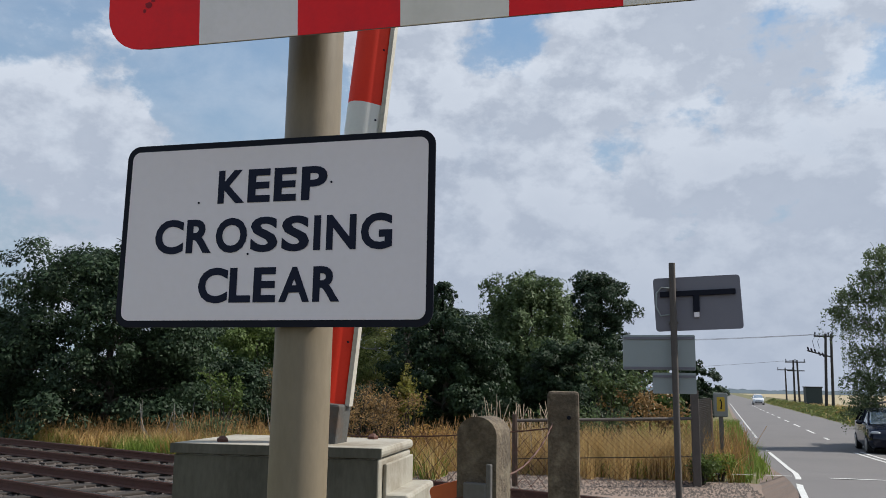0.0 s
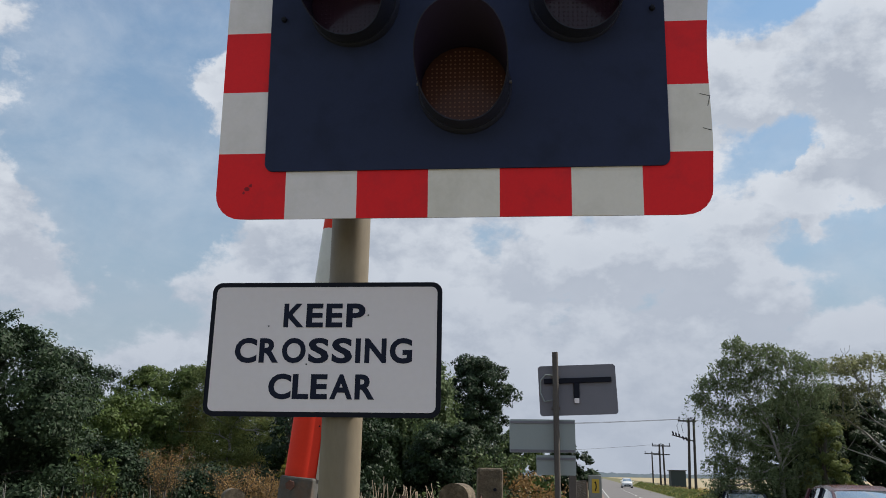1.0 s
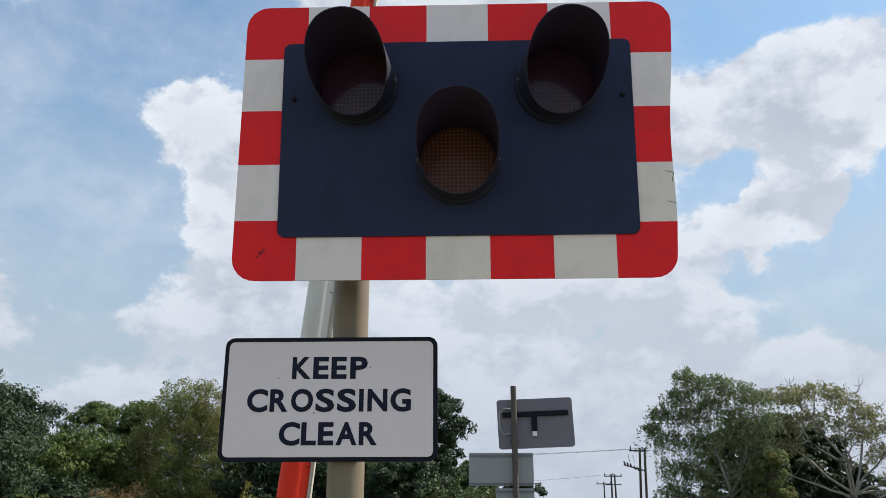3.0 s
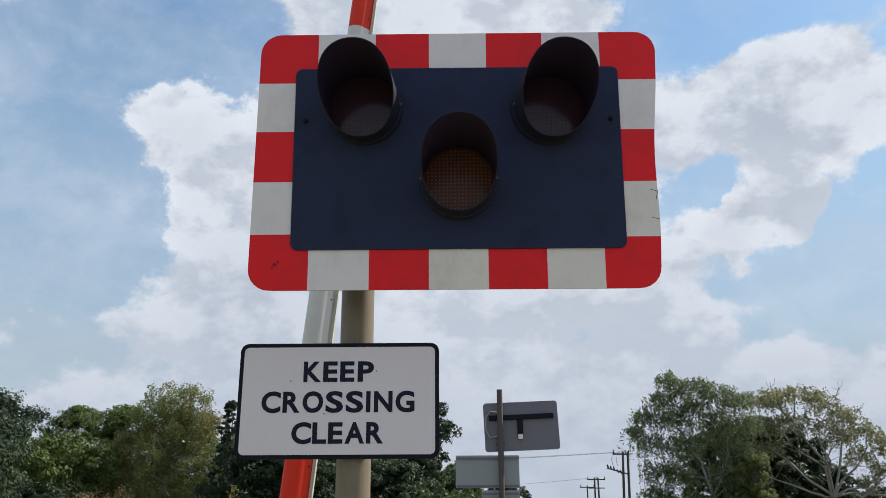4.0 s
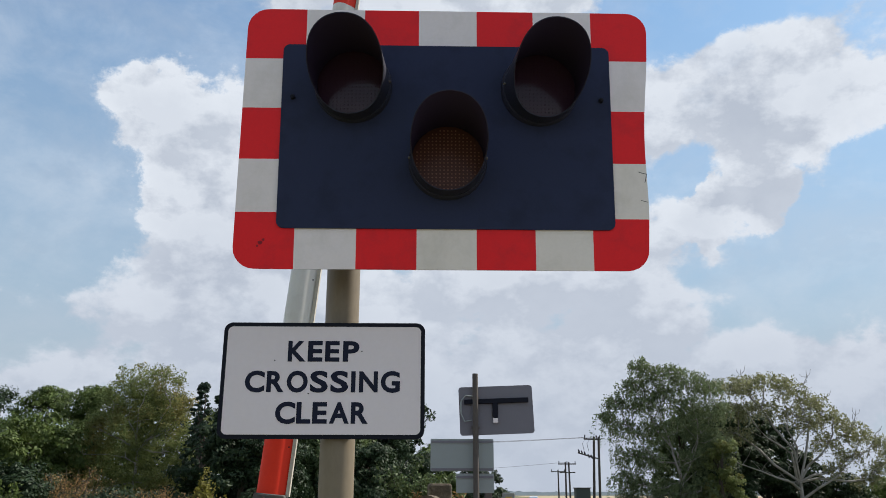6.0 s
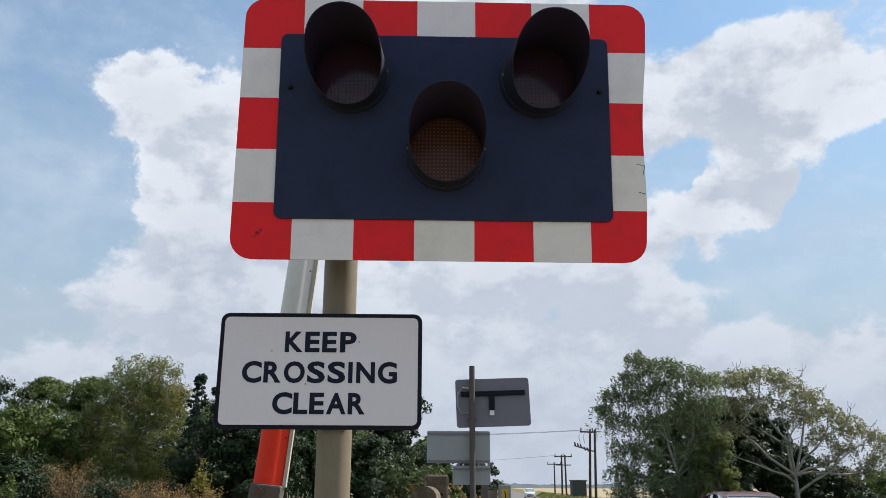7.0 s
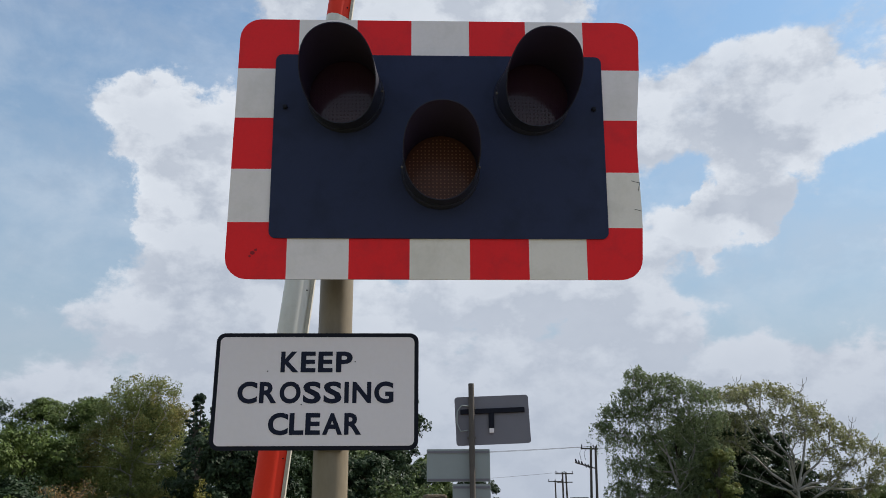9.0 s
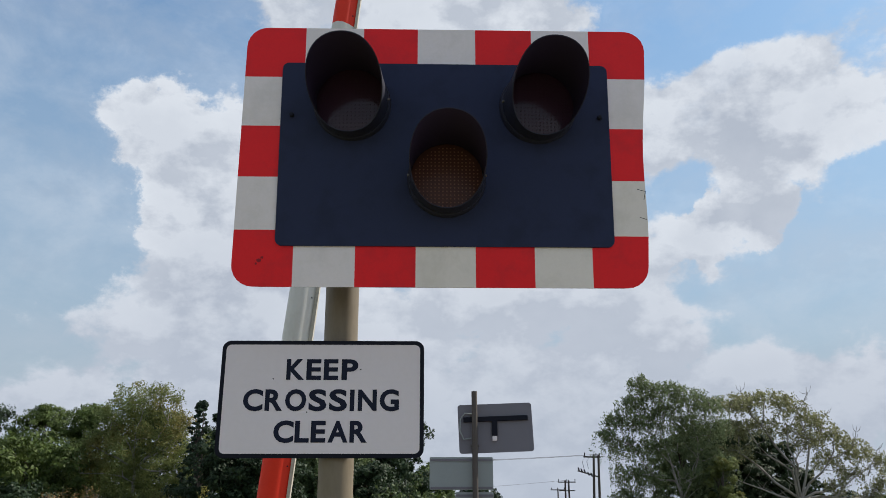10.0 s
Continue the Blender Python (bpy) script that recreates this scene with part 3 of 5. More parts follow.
def hood(parent, u, v, red, turn=0.0, tip=0.0):
    """One lamp: ring, cowl cut on the slant, lens with its dots."""
    m = pose(u, 0, v, tip, 0, turn)
    lamp = part("lamp_ring", tube([(0, 0, 0), (0, -0.018, 0), (0, -0.024, 0)], (0.129, 0.128, 0.124), 40), M_HOOD, parent, "black lamp housing ring", smooth=True, at=m)
    bm = bmesh.new()
    seg, R, th = 48, 0.1215, 0.003
    rings = []
    for r in (R, R - th):
        a_ring, b_ring = [], []
        for k in range(seg):
            a = 2 * math.pi * k / seg
            x, z = math.sin(a), math.cos(a)
            cut = 0.075 + 0.21 * smooth_step((z + 1) / 2) ** 0.8
            a_ring.append(bm.verts.new((r * x, -0.012, r * z)))
            b_ring.append(bm.verts.new((r * x * (1 - 0.03 * (cut - 0.085) / 0.2), -cut, r * z)))
        rings.append((a_ring, b_ring))
    (oa, ob), (ia, ib) = rings
    for k in range(seg):
        j = (k + 1) % seg
        f = bm.faces.new((oa[k], oa[j], ob[j], ob[k]))
        g = bm.faces.new((ib[k], ib[j], ia[j], ia[k]))
        g.material_index = 1
        bm.faces.new((ob[k], ob[j], ib[j], ib[k]))
    me = bpy.data.meshes.new("cowl")
    bm.to_mesh(me)
    bm.free()
    me.materials.append(M_HOOD)
    me.materials.append(M_HOOD_RED)
    part("cowl", me, None, lamp, "black slanted lamp hood", smooth=True)
    # lens: an almost flat glossy cover
    bm = bmesh.new()
    prev = None
    rl = 0.1165
    for i in range(9):
        f = i / 8
        r, y = rl * math.sin(f * math.pi / 2), -0.028 - 0.004 * math.cos(f * math.pi / 2)
        ring = [bm.verts.new((r * math.sin(2 * math.pi * k / 32), y, r * math.cos(2 * math.pi * k / 32))) for k in range(32)] if i else [bm.verts.new((0, y, 0))]
        if prev:
            for k in range(32):
                j = (k + 1) % 32
                bm.faces.new((prev[0], ring[k], ring[j]) if len(prev) == 1 else (prev[k], ring[k], ring[j], prev[j]))
        prev = ring
    part("lens", bm, M_RED_LENS if red else M_AMBER_LENS, lamp, "unlit dark red lens" if red else "unlit amber lens", smooth=True)
    # the grid of light points behind the lens
    verts, faces = [], []
    step, n = 0.0125, 8
    for i in range(-n, n + 1):
        for j in range(-n, n + 1):
            x, z = i * step, j * step
            q = math.hypot(x, z)
            if q > 0.106:
                continue
            y = -0.028 - 0.004 * math.sqrt(max(0.0, 1 - (q / rl) ** 2)) - 0.0008
            b, s = len(verts), 0.0030
            for k in range(6):
                verts.append((x + s * math.cos(k * math.pi / 3), y, z + s * math.sin(k * math.pi / 3)))
            verts.append((x, y - 0.0018, z))
            faces += [(b + k, b + (k + 1) % 6, b + 6) for k in range(6)]
    ob = part("led_grid", from_arrays("led_grid", verts, faces), M_RED_LENS if red else M_LED, lamp, "grid of small unlit light points")
    for s in (-1, 1):
        part("screw", tube([(s * 0.119, -0.045, 0.0), (s * 0.128, -0.045, 0.0)], 0.0045, 8), M_GALV, lamp)


def build_signal():
    m = Matrix.Translation((0, 1.488, 2.40)) @ Matrix.Rotation(radians(5.0), 4, "X")
    t = thing("wig_wag_signal", m, "level crossing light signal, dark backboard with red and white striped border", "traffic signal")
    U0, U1, V0, V1 = -0.669, 0.659, -0.134, 0.758
    part("backing", plate(round_rect(U0, U1 - 0.012, V0, V1, 0.075), 0.0, 0.004), M_ALU, t, "bare aluminium back of the board")
    bot = [U0, -0.4865, -0.2895, -0.0960, 0.0965, 0.2860, 0.4720, 0.645]
    top = [U0, -0.4720, -0.2770, -0.0945, 0.1005, 0.2910, 0.4870, 0.674]
    lef = [V0, 0.051, 0.229, 0.405, 0.579, V1]
    rig = [V0, 0.036, 0.223, 0.404, 0.583, V1]
    right_edge = lambda v: 0.645 + 0.029 * (v - V0) / (V1 - V0) + 0.006 * math.sin((v - V0) / (V1 - V0) * 9)
    left_edge = lambda v: U0 - 0.012 + 0.013 * (v - V0) / (V1 - V0)
    R = 0.070

    def stripe(points, i, creamy=False):
        mat = M_RED if i % 2 == 0 else M_CREAM if creamy else M_WHITE
        part("stripe", plate(points, -0.0025, 0.0), mat, t, "red reflective stripe" if i % 2 == 0 else "cream white reflective stripe" if creamy else "white reflective stripe")

    for row, v0, v1 in ((bot, V0, 0.006), (top, 0.622, V1)):
        for i in range(1, 6):
            stripe([(row[i], v0), (row[i + 1], v0), (row[i + 1], v1), (row[i], v1)], i, row is bot and i > 2)
    for i in range(1, 4):
        stripe([(left_edge(lef[i]), lef[i]), (-0.538, lef[i]), (-0.538, lef[i + 1]), (left_edge(lef[i + 1]), lef[i + 1])], i)
        n = 4
        edge = [(right_edge(rig[i] + (rig[i + 1] - rig[i]) * k / n), rig[i] + (rig[i + 1] - rig[i]) * k / n) for k in range(n + 1)]
        stripe([(0.538, rig[i])] + edge + [(0.538, rig[i + 1])], i, i == 1)
    arc = [radians(90 * k / 6) for k in range(7)]
    low_l, high_l = left_edge(V0 + R) + R, left_edge(V1 - R) + R
    stripe([(bot[1], lef[1]), (left_edge(lef[1]), lef[1])] + [(low_l - R * math.cos(a), V0 + R - R * math.sin(a)) for a in arc] + [(bot[1], V0)], 0)
    stripe([(top[1], V1)] + [(high_l - R * math.sin(a), V1 - R + R * math.cos(a)) for a in arc] + [(left_edge(lef[4]), lef[4]), (top[1], lef[4])], 0)
    low_x, high_x = right_edge(V0 + R) - R, right_edge(V1 - R) - R
    stripe([(bot[6], V0)] + [(low_x + R * math.sin(a), V0 + R - R * math.cos(a)) for a in arc] + [(right_edge(rig[1]), rig[1]), (bot[6], rig[1])], 0)
    stripe([(top[6], rig[4]), (right_edge(rig[4]), rig[4])] + [(high_x + R * math.cos(a), V1 - R + R * math.sin(a)) for a in arc] + [(top[6], V1)], 0)
    panel = part("panel", plate(round_rect(-0.545, 0.544, -0.002, 0.628, 0.022), -0.009, -0.0025), M_NAVY, t, "dark blue-black painted panel")
    hood(t, -0.309, 0.480, True, -3.5, -0.5)
    hood(t, 0.307, 0.475, True, 5.0, -0.5)
    hood(t, 0.003, 0.221, False, 0.0, -4.0)
    for u, v in ((-0.508, 0.44), (0.512, 0.44)):
        part("bolt", tube([(u, -0.009, v), (u, -0.017, v), (u, -0.019, v)], (0.0085, 0.008, 0.004), 6), M_BLACK, t)
    # scuffs on the border
    bm = bmesh.new()
    rnd = random.Random(4)
    for u, v, s in ((-0.592, -0.05, 0.011), (-0.584, -0.040, 0.007), (-0.602, -0.060, 0.005)):
        k = 7
        f = [bm.verts.new((u + s * rnd.uniform(0.4, 1) * math.cos(6.283 * i / k), -0.0031, v + s * rnd.uniform(0.4, 1) * math.sin(6.283 * i / k))) for i in range(k)]
        bm.faces.new(f)
    part("scuff", bm, material("dark_scuff", (0.30, 0.01, 0.02), 0.8, bump=0), t, "dark scuffed dent")
    for (ua, va), (ub, vb) in (((0.628, 0.195), (0.655, 0.188)), ((0.632, 0.1), (0.655, 0.093)), ((0.648, 0.16), (0.655, 0.19))):
        d = Vector((ub - ua, 0, vb - va)).normalized()
        p = Vector((-d.z, 0, d.x)) * 0.0009
        a, b = Vector((ua, -0.0031, va)), Vector((ub, -0.0031, vb))
        bm = bmesh.new()
        bm.faces.new([bm.verts.new(q) for q in (a - p, b - p, b + p, a + p)])
        part("scratch", bm, M_BLACK, t, "thin dark scratch on the bent edge")
    # brackets behind, to the pole
    for v in (0.12, 0.46):
        part("bracket", box(-0.5, 0.5, 0.004, 0.045, v - 0.02, v + 0.02, bevel=0.003), M_GALV, t)
        part("clamp", box(POLE_X - 0.075, POLE_X + 0.075, 0.045, 0.20 + 0.03 * v, v - 0.025, v + 0.025, bevel=0.004), M_GALV, t)
    for u, v in ((-0.325, 0.482), (0.327, 0.478), (0.0, 0.208)):
        part("lamp_housing", tube([(u, 0.004, v), (u, 0.08, v), (u, 0.1, v)], (0.12, 0.115, 0.09), 24), M_HOOD, t, smooth=True)


# ---- the barrier machine and its raised boom ----
def build_barrier():
    t = thing("barrier_machine", pose(-0.885, 2.985, 0, 0, 0, 4), "off-white stained barrier machine cabinet on a concrete plinth", "barrier machine")
    part("cabinet", box(-0.352, 0.352, -0.245, 0.245, 0.1, 1.415, bevel=0.012), M_BOXC, t)
    part("lid", box(-0.360, 0.360, -0.255, 0.255, 1.415, 1.448, bevel=0.012), M_BOXC, t, "stained off-white lid")
    # Thin plates over the front and lid edge carry the shade as darker colour.
    part("front_panel", box(-0.347, 0.347, -0.249, -0.2445, 0.12, 1.41, bevel=0.002), M_BOXF, t, "mossy stained front panel with shade painted in")
    part("lid_edge", box(-0.3595, 0.3595, -0.2575, -0.2445, 1.4155, 1.4468, bevel=0.001), M_BOXF, t, "stained lid edge with shade painted in")
    part("plinth", box(-0.42, 0.42, -0.34, 0.34, -0.06, 0.1, bevel=0.015), M_CONC, t, "rough concrete plinth")
    part("side_panel", box(0.353, 0.366, -0.20, 0.225, 0.2, 1.395, bevel=0.004), M_BOXC, t)
    part("ledge", box(0.353, 0.44, -0.20, 0.26, 1.20, 1.30, bevel=0.012), M_BOXC, t)
    for x, y in ((-0.22, -0.16), (0.0, -0.03), (0.22, 0.18)):
        part("bolt", tube([(x, y, 1.448), (x, y, 1.458), (x, y, 1.468)], (0.02, 0.02, 0.008), 6), M_RUST, t, "rusty lid bolt")
    # the boom, standing almost upright
    foot, tip = Vector((-0.778, 2.95, 1.50)), Vector((-0.501, 2.95, 4.40))
    d = (tip - foot).normalized()
    lean = math.degrees(math.atan2(d.x, d.z))
    b = thing("barrier_boom", pose(*foot, 0, lean, 0), "raised crossing barrier boom in red and white bands", "barrier boom")

    def boom_section(z0, z1, w0, w1):
        """Half-round outer side, flat wide inner side with a thin edge strip."""
        bm = bmesh.new()
        rings = []
        for z, w in ((z0, w0), (z1, w1)):
            dpt = w * 0.42
            pts = [(-w / 2 + 0.0, 0.03), (-w / 2, -dpt * 0.35), (-w * 0.40, -dpt * 0.75), (-w * 0.22, -dpt), (0.02 * w, -dpt), (w * 0.30, -dpt * 0.55), (w * 0.5, -dpt * 0.06), (w * 0.5, 0.03)]
            rings.append([bm.verts.new((x, y, z)) for x, y in pts])
        n = len(rings[0])
        for k in range(n):
            bm.faces.new((rings[0][k], rings[0][(k + 1) % n], rings[1][(k + 1) % n], rings[1][k]))
        bm.faces.new(rings[0])
        bm.faces.new(rings[1])
        return bm

    cuts = [0.08] + [0.42 + 0.75 * k for k in range(9)]
    width = lambda z: 0.133 - 0.0045 * z
    for i, (a, c) in enumerate(zip(cuts, cuts[1:])):
        part("band", boom_section(a, c, width(a), width(c)), M_BOOM_R if i % 2 == 0 else M_BOOM_W, b, "red reflective band" if i % 2 == 0 else "white painted band", smooth=True)
    part("edge_strip", plate([(0.067, 0.08), (0.083, 0.08), (0.068, 6.42), (0.054, 6.42)], -0.012, 0.024), M_STRIP, b, "dull cream edge strip")
    for k in range(23):
        z = 0.3 + 0.27 * k
        part("rivet", tube([(0.053 - 0.0022 * z, -0.015, z), (0.053 - 0.0022 * z, -0.021, z)], 0.0035, 8), M_BLACK, b)
    part("root_bracket", box(-0.070, 0.072, -0.075, 0.045, -0.22, 0.085, bevel=0.008), M_DARKGALV, b, "galvanised boom root bracket")
    part("bracket_bolt", tube([(-0.02, -0.075, 0.05), (-0.02, -0.088, 0.05)], 0.02, 6), M_RUST, b)
    lampz = 4.35
    part("boom_lamp", tube([(-0.07, -0.02, lampz), (-0.13, -0.02, lampz)], 0.012, 8), M_BLACK, b)
    part("lamp_shell", tube([(-0.17, -0.09, lampz), (-0.17, 0.02, lampz)], 0.055, 20), M_GREYSIGN, b, "grey boom lamp with red lens", smooth=True)
    part("lamp_lens", tube([(-0.17, -0.095, lampz), (-0.17, -0.09, lampz)], 0.045, 20), M_RED_LENS, b)


# ---- posts, wire and the fence by the line ----
def round_post(x, y, h, w, yaw=0, name="fence_post", d=None):
    d = d or w * 0.8
    t = thing(name, pose(x, y, -0.06, 0, 0, yaw), "lichened concrete fence post with rounded top", "fence post", "concrete fence posts")
    pts = [(-w / 2, 0), (w / 2, 0)]
    hh = h + 0.06 - w * 0.42
    for k in range(0, 11):
        a = math.pi * k / 10
        pts.append((w / 2 * math.cos(a), hh + w * 0.42 * math.sin(a)))
    bm = plate(pts, -d / 2, d / 2)
    part("shaft", bm, M_CONC, t, smooth=False)
    return t


def square_post(x, y, h, w, yaw=0, mat=None, name="fence_post", label="square concrete fence post stained dark", group="concrete fence posts"):
    t = thing(name, pose(x, y, ground_z(y), 0, 0, yaw), label, "fence post", group)
    part("shaft", box(-w / 2, w / 2, -w / 2, w / 2, 0, h - ground_z(y), bevel=0.012), mat or M_CONC, t)
    return t


def sag(a, b, s, n=10):
    a, b = Vector(a), Vector(b)
    return [a.lerp(b, k / n) - Vector((0, 0, s * 4 * (k / n) * (1 - k / n))) for k in range(n + 1)]


def build_near_fence():
    p = round_post(-0.047, 2.06, 1.58, 0.094, -12, d=0.085)
    part("latch", box(0.028, 0.040, -0.058, -0.045, 1.22, 1.54, bevel=0.003), M_GALV, p, "galvanised latch bar")
    part("latch_plate", box(-0.025, 0.03, -0.060, -0.046, 1.44, 1.50, bevel=0.004), M_GALV, p)
    part("tie_wire", tube([(-0.058, -0.05, 1.46), (-0.02, -0.056, 1.47), (0.0, -0.06, 1.43), (-0.05, -0.06, 1.40), (-0.07, -0.05, 1.45)], 0.002, 5), M_RUST, p)
    q = square_post(0.014, 3.34, 1.635, 0.116, 5)
    part("peg", tube([(0.02, -0.058, 1.60), (0.02, -0.068, 1.60)], 0.008, 8), M_BLACK, q)
    r = round_post(-1.43, 4.05, 1.51, 0.115, 30)
    # orange plate tied to the first post
    o = thing("orange_plate", pose(-0.122, 2.12, 1.430, 0, -16, 0), "scuffed orange plastic plate tied to the fence post", "plate")
    part("panel", plate(round_rect(-0.07, 0.09, -0.28, 0.0, 0.012), 0, 0.006), M_ORANGE, o)
    # barbed wire
    rnd = random.Random(2)
    for i, (a, b, s) in enumerate((((-1.43, 4.02, 1.42), (-0.02, 3.30, 1.50), 0.03), ((-1.43, 4.02, 1.18), (-0.02, 3.30, 1.24), 0.03), ((-0.02, 3.30, 1.52), (-0.04, 2.10, 1.44), 0.05))):
        w = thing("barbed_wire", Matrix.Identity(4), "thin rusty strand of barbed fence wire", "wire", "fence wires")
        pts = sag(a, b, s)
        part("strand", tube(pts, 0.0028, 5), M_RUST, w)
        for k in range(1, 10):
            c = pts[k]
            part("barb", tube([c + Vector((rnd.uniform(-0.015, 0.015), 0, 0.014)), c, c - Vector((rnd.uniform(-0.015, 0.015), 0, 0.014))], 0.0018, 4), M_RUST, w)
    mesh_fence("chain_link_fence", (-1.40, 4.02), (-0.05, 3.33), 0.0, 1.46, 0.065, M_RUST, "rusty chain-link fence netting between concrete posts", 0.0013)


def mesh_fence(name, a, b, z0, z1, cell, mat=None, label="sagging galvanised chain-link fence netting", r=0.0018):
    """Diamond netting between two points."""
    t = thing(name, Matrix.Identity(4), label, "fence")
    a, b = Vector((*a, 0)), Vector((*b, 0))
    length = (b - a).length
    d = (b - a).normalized()
    bm = bmesh.new()
    h = z1 - z0
    n = int((length + h) / cell)
    for k in range(n + 1):
        s = -h + k * cell
        for sign in (1, -1):
            u0, u1 = max(0, s), min(length, s + h)
            if u1 - u0 < 0.02:
                continue
            za, zb = (u0 - s, u1 - s) if sign > 0 else (h - (u0 - s), h - (u1 - s))
            add_tube(bm, [a + d * u0 + Vector((0, 0, z0 + za)), a + d * u1 + Vector((0, 0, z0 + zb))], r, 3, caps=False)
    part("netting", bm, mat or M_GALV, t)
    return t


build_pole()
build_notice()
build_signal()
build_barrier()
build_near_fence()


M_OLDPOST = material("brown_grey_old_post", (0.105, 0.09, 0.078), 0.85, (0.07, 0.06, 0.052), scale=8, fine=60, bump=0.2)


# ---- beyond the tracks: the far signal seen from behind, phone, fence ----
def build_far_signal():
    t = thing("far_signal_pole", pose(0.775, 12.53, ground_z(12.7)), "weathered grey steel pole carrying sign backs", "pole")
    part("tube", tube([(0, 0, 0), (0, 0, 3.49 - ground_z(12.7))], 0.046, 20), M_OLDPOST, t, smooth=True)
    s = thing("far_wig_wag_signal", pose(0, 12.63, 0), "back of a level crossing signal board, bare grey metal", "traffic signal")
    part("board", plate(round_rect(0.515, 1.735, 2.515, 3.30, 0.05), 0, 0.006), M_ALU, s, at=Matrix.Translation((1.12, 0, 2.9)) @ Matrix.Rotation(radians(-2.2), 4, "Y") @ Matrix.Translation((-1.12, 0, -2.9)))
    part("cable_duct", box(0.60, 1.66, -0.05, -0.003, 3.015, 3.095, bevel=0.008), M_BLACK, s, "black horizontal cable duct", at=Matrix.Translation((1.12, 0, 2.9)) @ Matrix.Rotation(radians(-2.2), 4, "Y") @ Matrix.Translation((-1.12, 0, -2.9)))
    part("drop_duct", box(1.06, 1.15, -0.05, -0.003, 2.78, 3.02, bevel=0.008), M_BLACK, s, "black downward cable duct")
    part("junction_label", box(1.068, 1.142, -0.053, -0.003, 2.70, 2.775, bevel=0.004), M_WHITE, s, "small white label box")
    part("cable", tube([(0.80, -0.05, 3.12), (0.62, -0.04, 3.14), (0.545, -0.03, 3.05), (0.54, -0.03, 2.85), (0.60, -0.03, 2.72), (0.72, -0.05, 2.74)], 0.012, 6), M_GREYSIGN, s, "grey looped cable")
    for z in (3.1, 2.62):
        part("pole_clamp", box(0.705, 0.845, -0.055, -0.001, z - 0.02, z + 0.02, bevel=0.004), M_GALV, s)
    g = thing("grey_sign", pose(0, 12.64, 0), "plain pale grey back of a rectangular sign", "sign")
    part("plate", plate(round_rect(0.045, 1.07, 1.935, 2.445, 0.02), 0, 0.005), M_GREYSIGN, g)
    for z in (2.40, 1.965):
        part("channel", box(0.06, 1.055, -0.016, 0.0, z - 0.018, z + 0.018), M_ALU, g)
    g = thing("small_grey_sign", pose(0, 12.645, 0), "small grey back of a lower sign plate", "sign")
    part("plate", plate(round_rect(0.46, 1.07, 1.60, 1.90, 0.015), 0, 0.005), M_GREYSIGN, g)
    part("channel", box(0.47, 1.06, -0.016, 0.0, 1.83, 1.865), M_ALU, g)
    # timber post, pipe rail and netting of the enclosure
    z = ground_z(16)
    wp = thing("timber_post", pose(1.23, 16.0, z), "weathered timber fence post", "fence post", "timber posts")
    part("shaft", box(-0.07, 0.07, -0.06, 0.06, 0, 1.66 - z, bevel=0.012), M_OLDPOST, wp)
    wp2 = thing("timber_post", pose(1.75, 19.5, z), "weathered timber fence post", "fence post", "timber posts")
    part("shaft", tube([(0, 0, 0), (0, 0, 1.45 - z)], (0.065, 0.06), 12), M_WOOD, wp2)
    mesh_fence("wire_netting_fence", (1.30, 16.07), (1.78, 19.5), -0.2, 1.5, 0.07, r=0.004)
    mesh_fence("wire_netting_fence", (-1.88, 14.93), (1.17, 15.95), 0.0, 1.08, 0.10, M_RUST, "rusty wire netting fence of the enclosure", 0.0028)
    rail = thing("pipe_rail", Matrix.Identity(4), "thin dark horizontal pipe rail of the enclosure", "rail", "fence rails")
    part("pipe", tube([(-1.9, 14.9, 1.08), (1.17, 15.95, 1.15)], 0.028, 8), M_OLDPOST, rail)
    rail = thing("pipe_rail", Matrix.Identity(4), "thin dark horizontal pipe rail of the enclosure", "rail", "fence rails")
    part("pipe", tube([(-1.9, 14.9, 0.42), (1.17, 15.95, 0.48)], 0.008, 8), M_CREOSOTE, rail)
    p = thing("rail_post", pose(-1.9, 14.9, ground_z(14.9)), "short weathered timber post at the rail's end", "fence post", "timber posts")
    part("shaft", tube([(0, 0, 0), (0, 0, 1.25)], (0.05, 0.045), 10), M_WOOD, p)
    # emergency telephone
    y = 20.0
    ph = thing("crossing_telephone", pose(2.03, y, ground_z(y)), "grey crossing telephone box on a post with yellow handset label", "telephone")
    g0 = -ground_z(y)
    part("post", box(-0.045, 0.045, -0.045, 0.045, 0, 1.2 + g0), M_GALV, ph)
    part("case", box(-0.15, 0.15, -0.09, 0.11, 1.08 + g0, 1.615 + g0, bevel=0.02), M_PLASTIC_GREY, ph)
    part("label_plate", plate(round_rect(-0.085, 0.085, 1.2 + g0, 1.52 + g0, 0.02), -0.094, -0.09), M_YELLOW, ph, "yellow label")
    bm = bmesh.new()
    add_tube(bm, [(0.035 * math.sin(a) - 0.02, -0.1, 1.36 + g0 + 0.1 * math.cos(a)) for a in [0.2 + 2.74 * k / 8 for k in range(9)]], (0.022, 0.02, 0.014, 0.012, 0.012, 0.012, 0.014, 0.02, 0.022), 8)
    part("handset_symbol", bm, M_BLACK, ph)


build_far_signal()


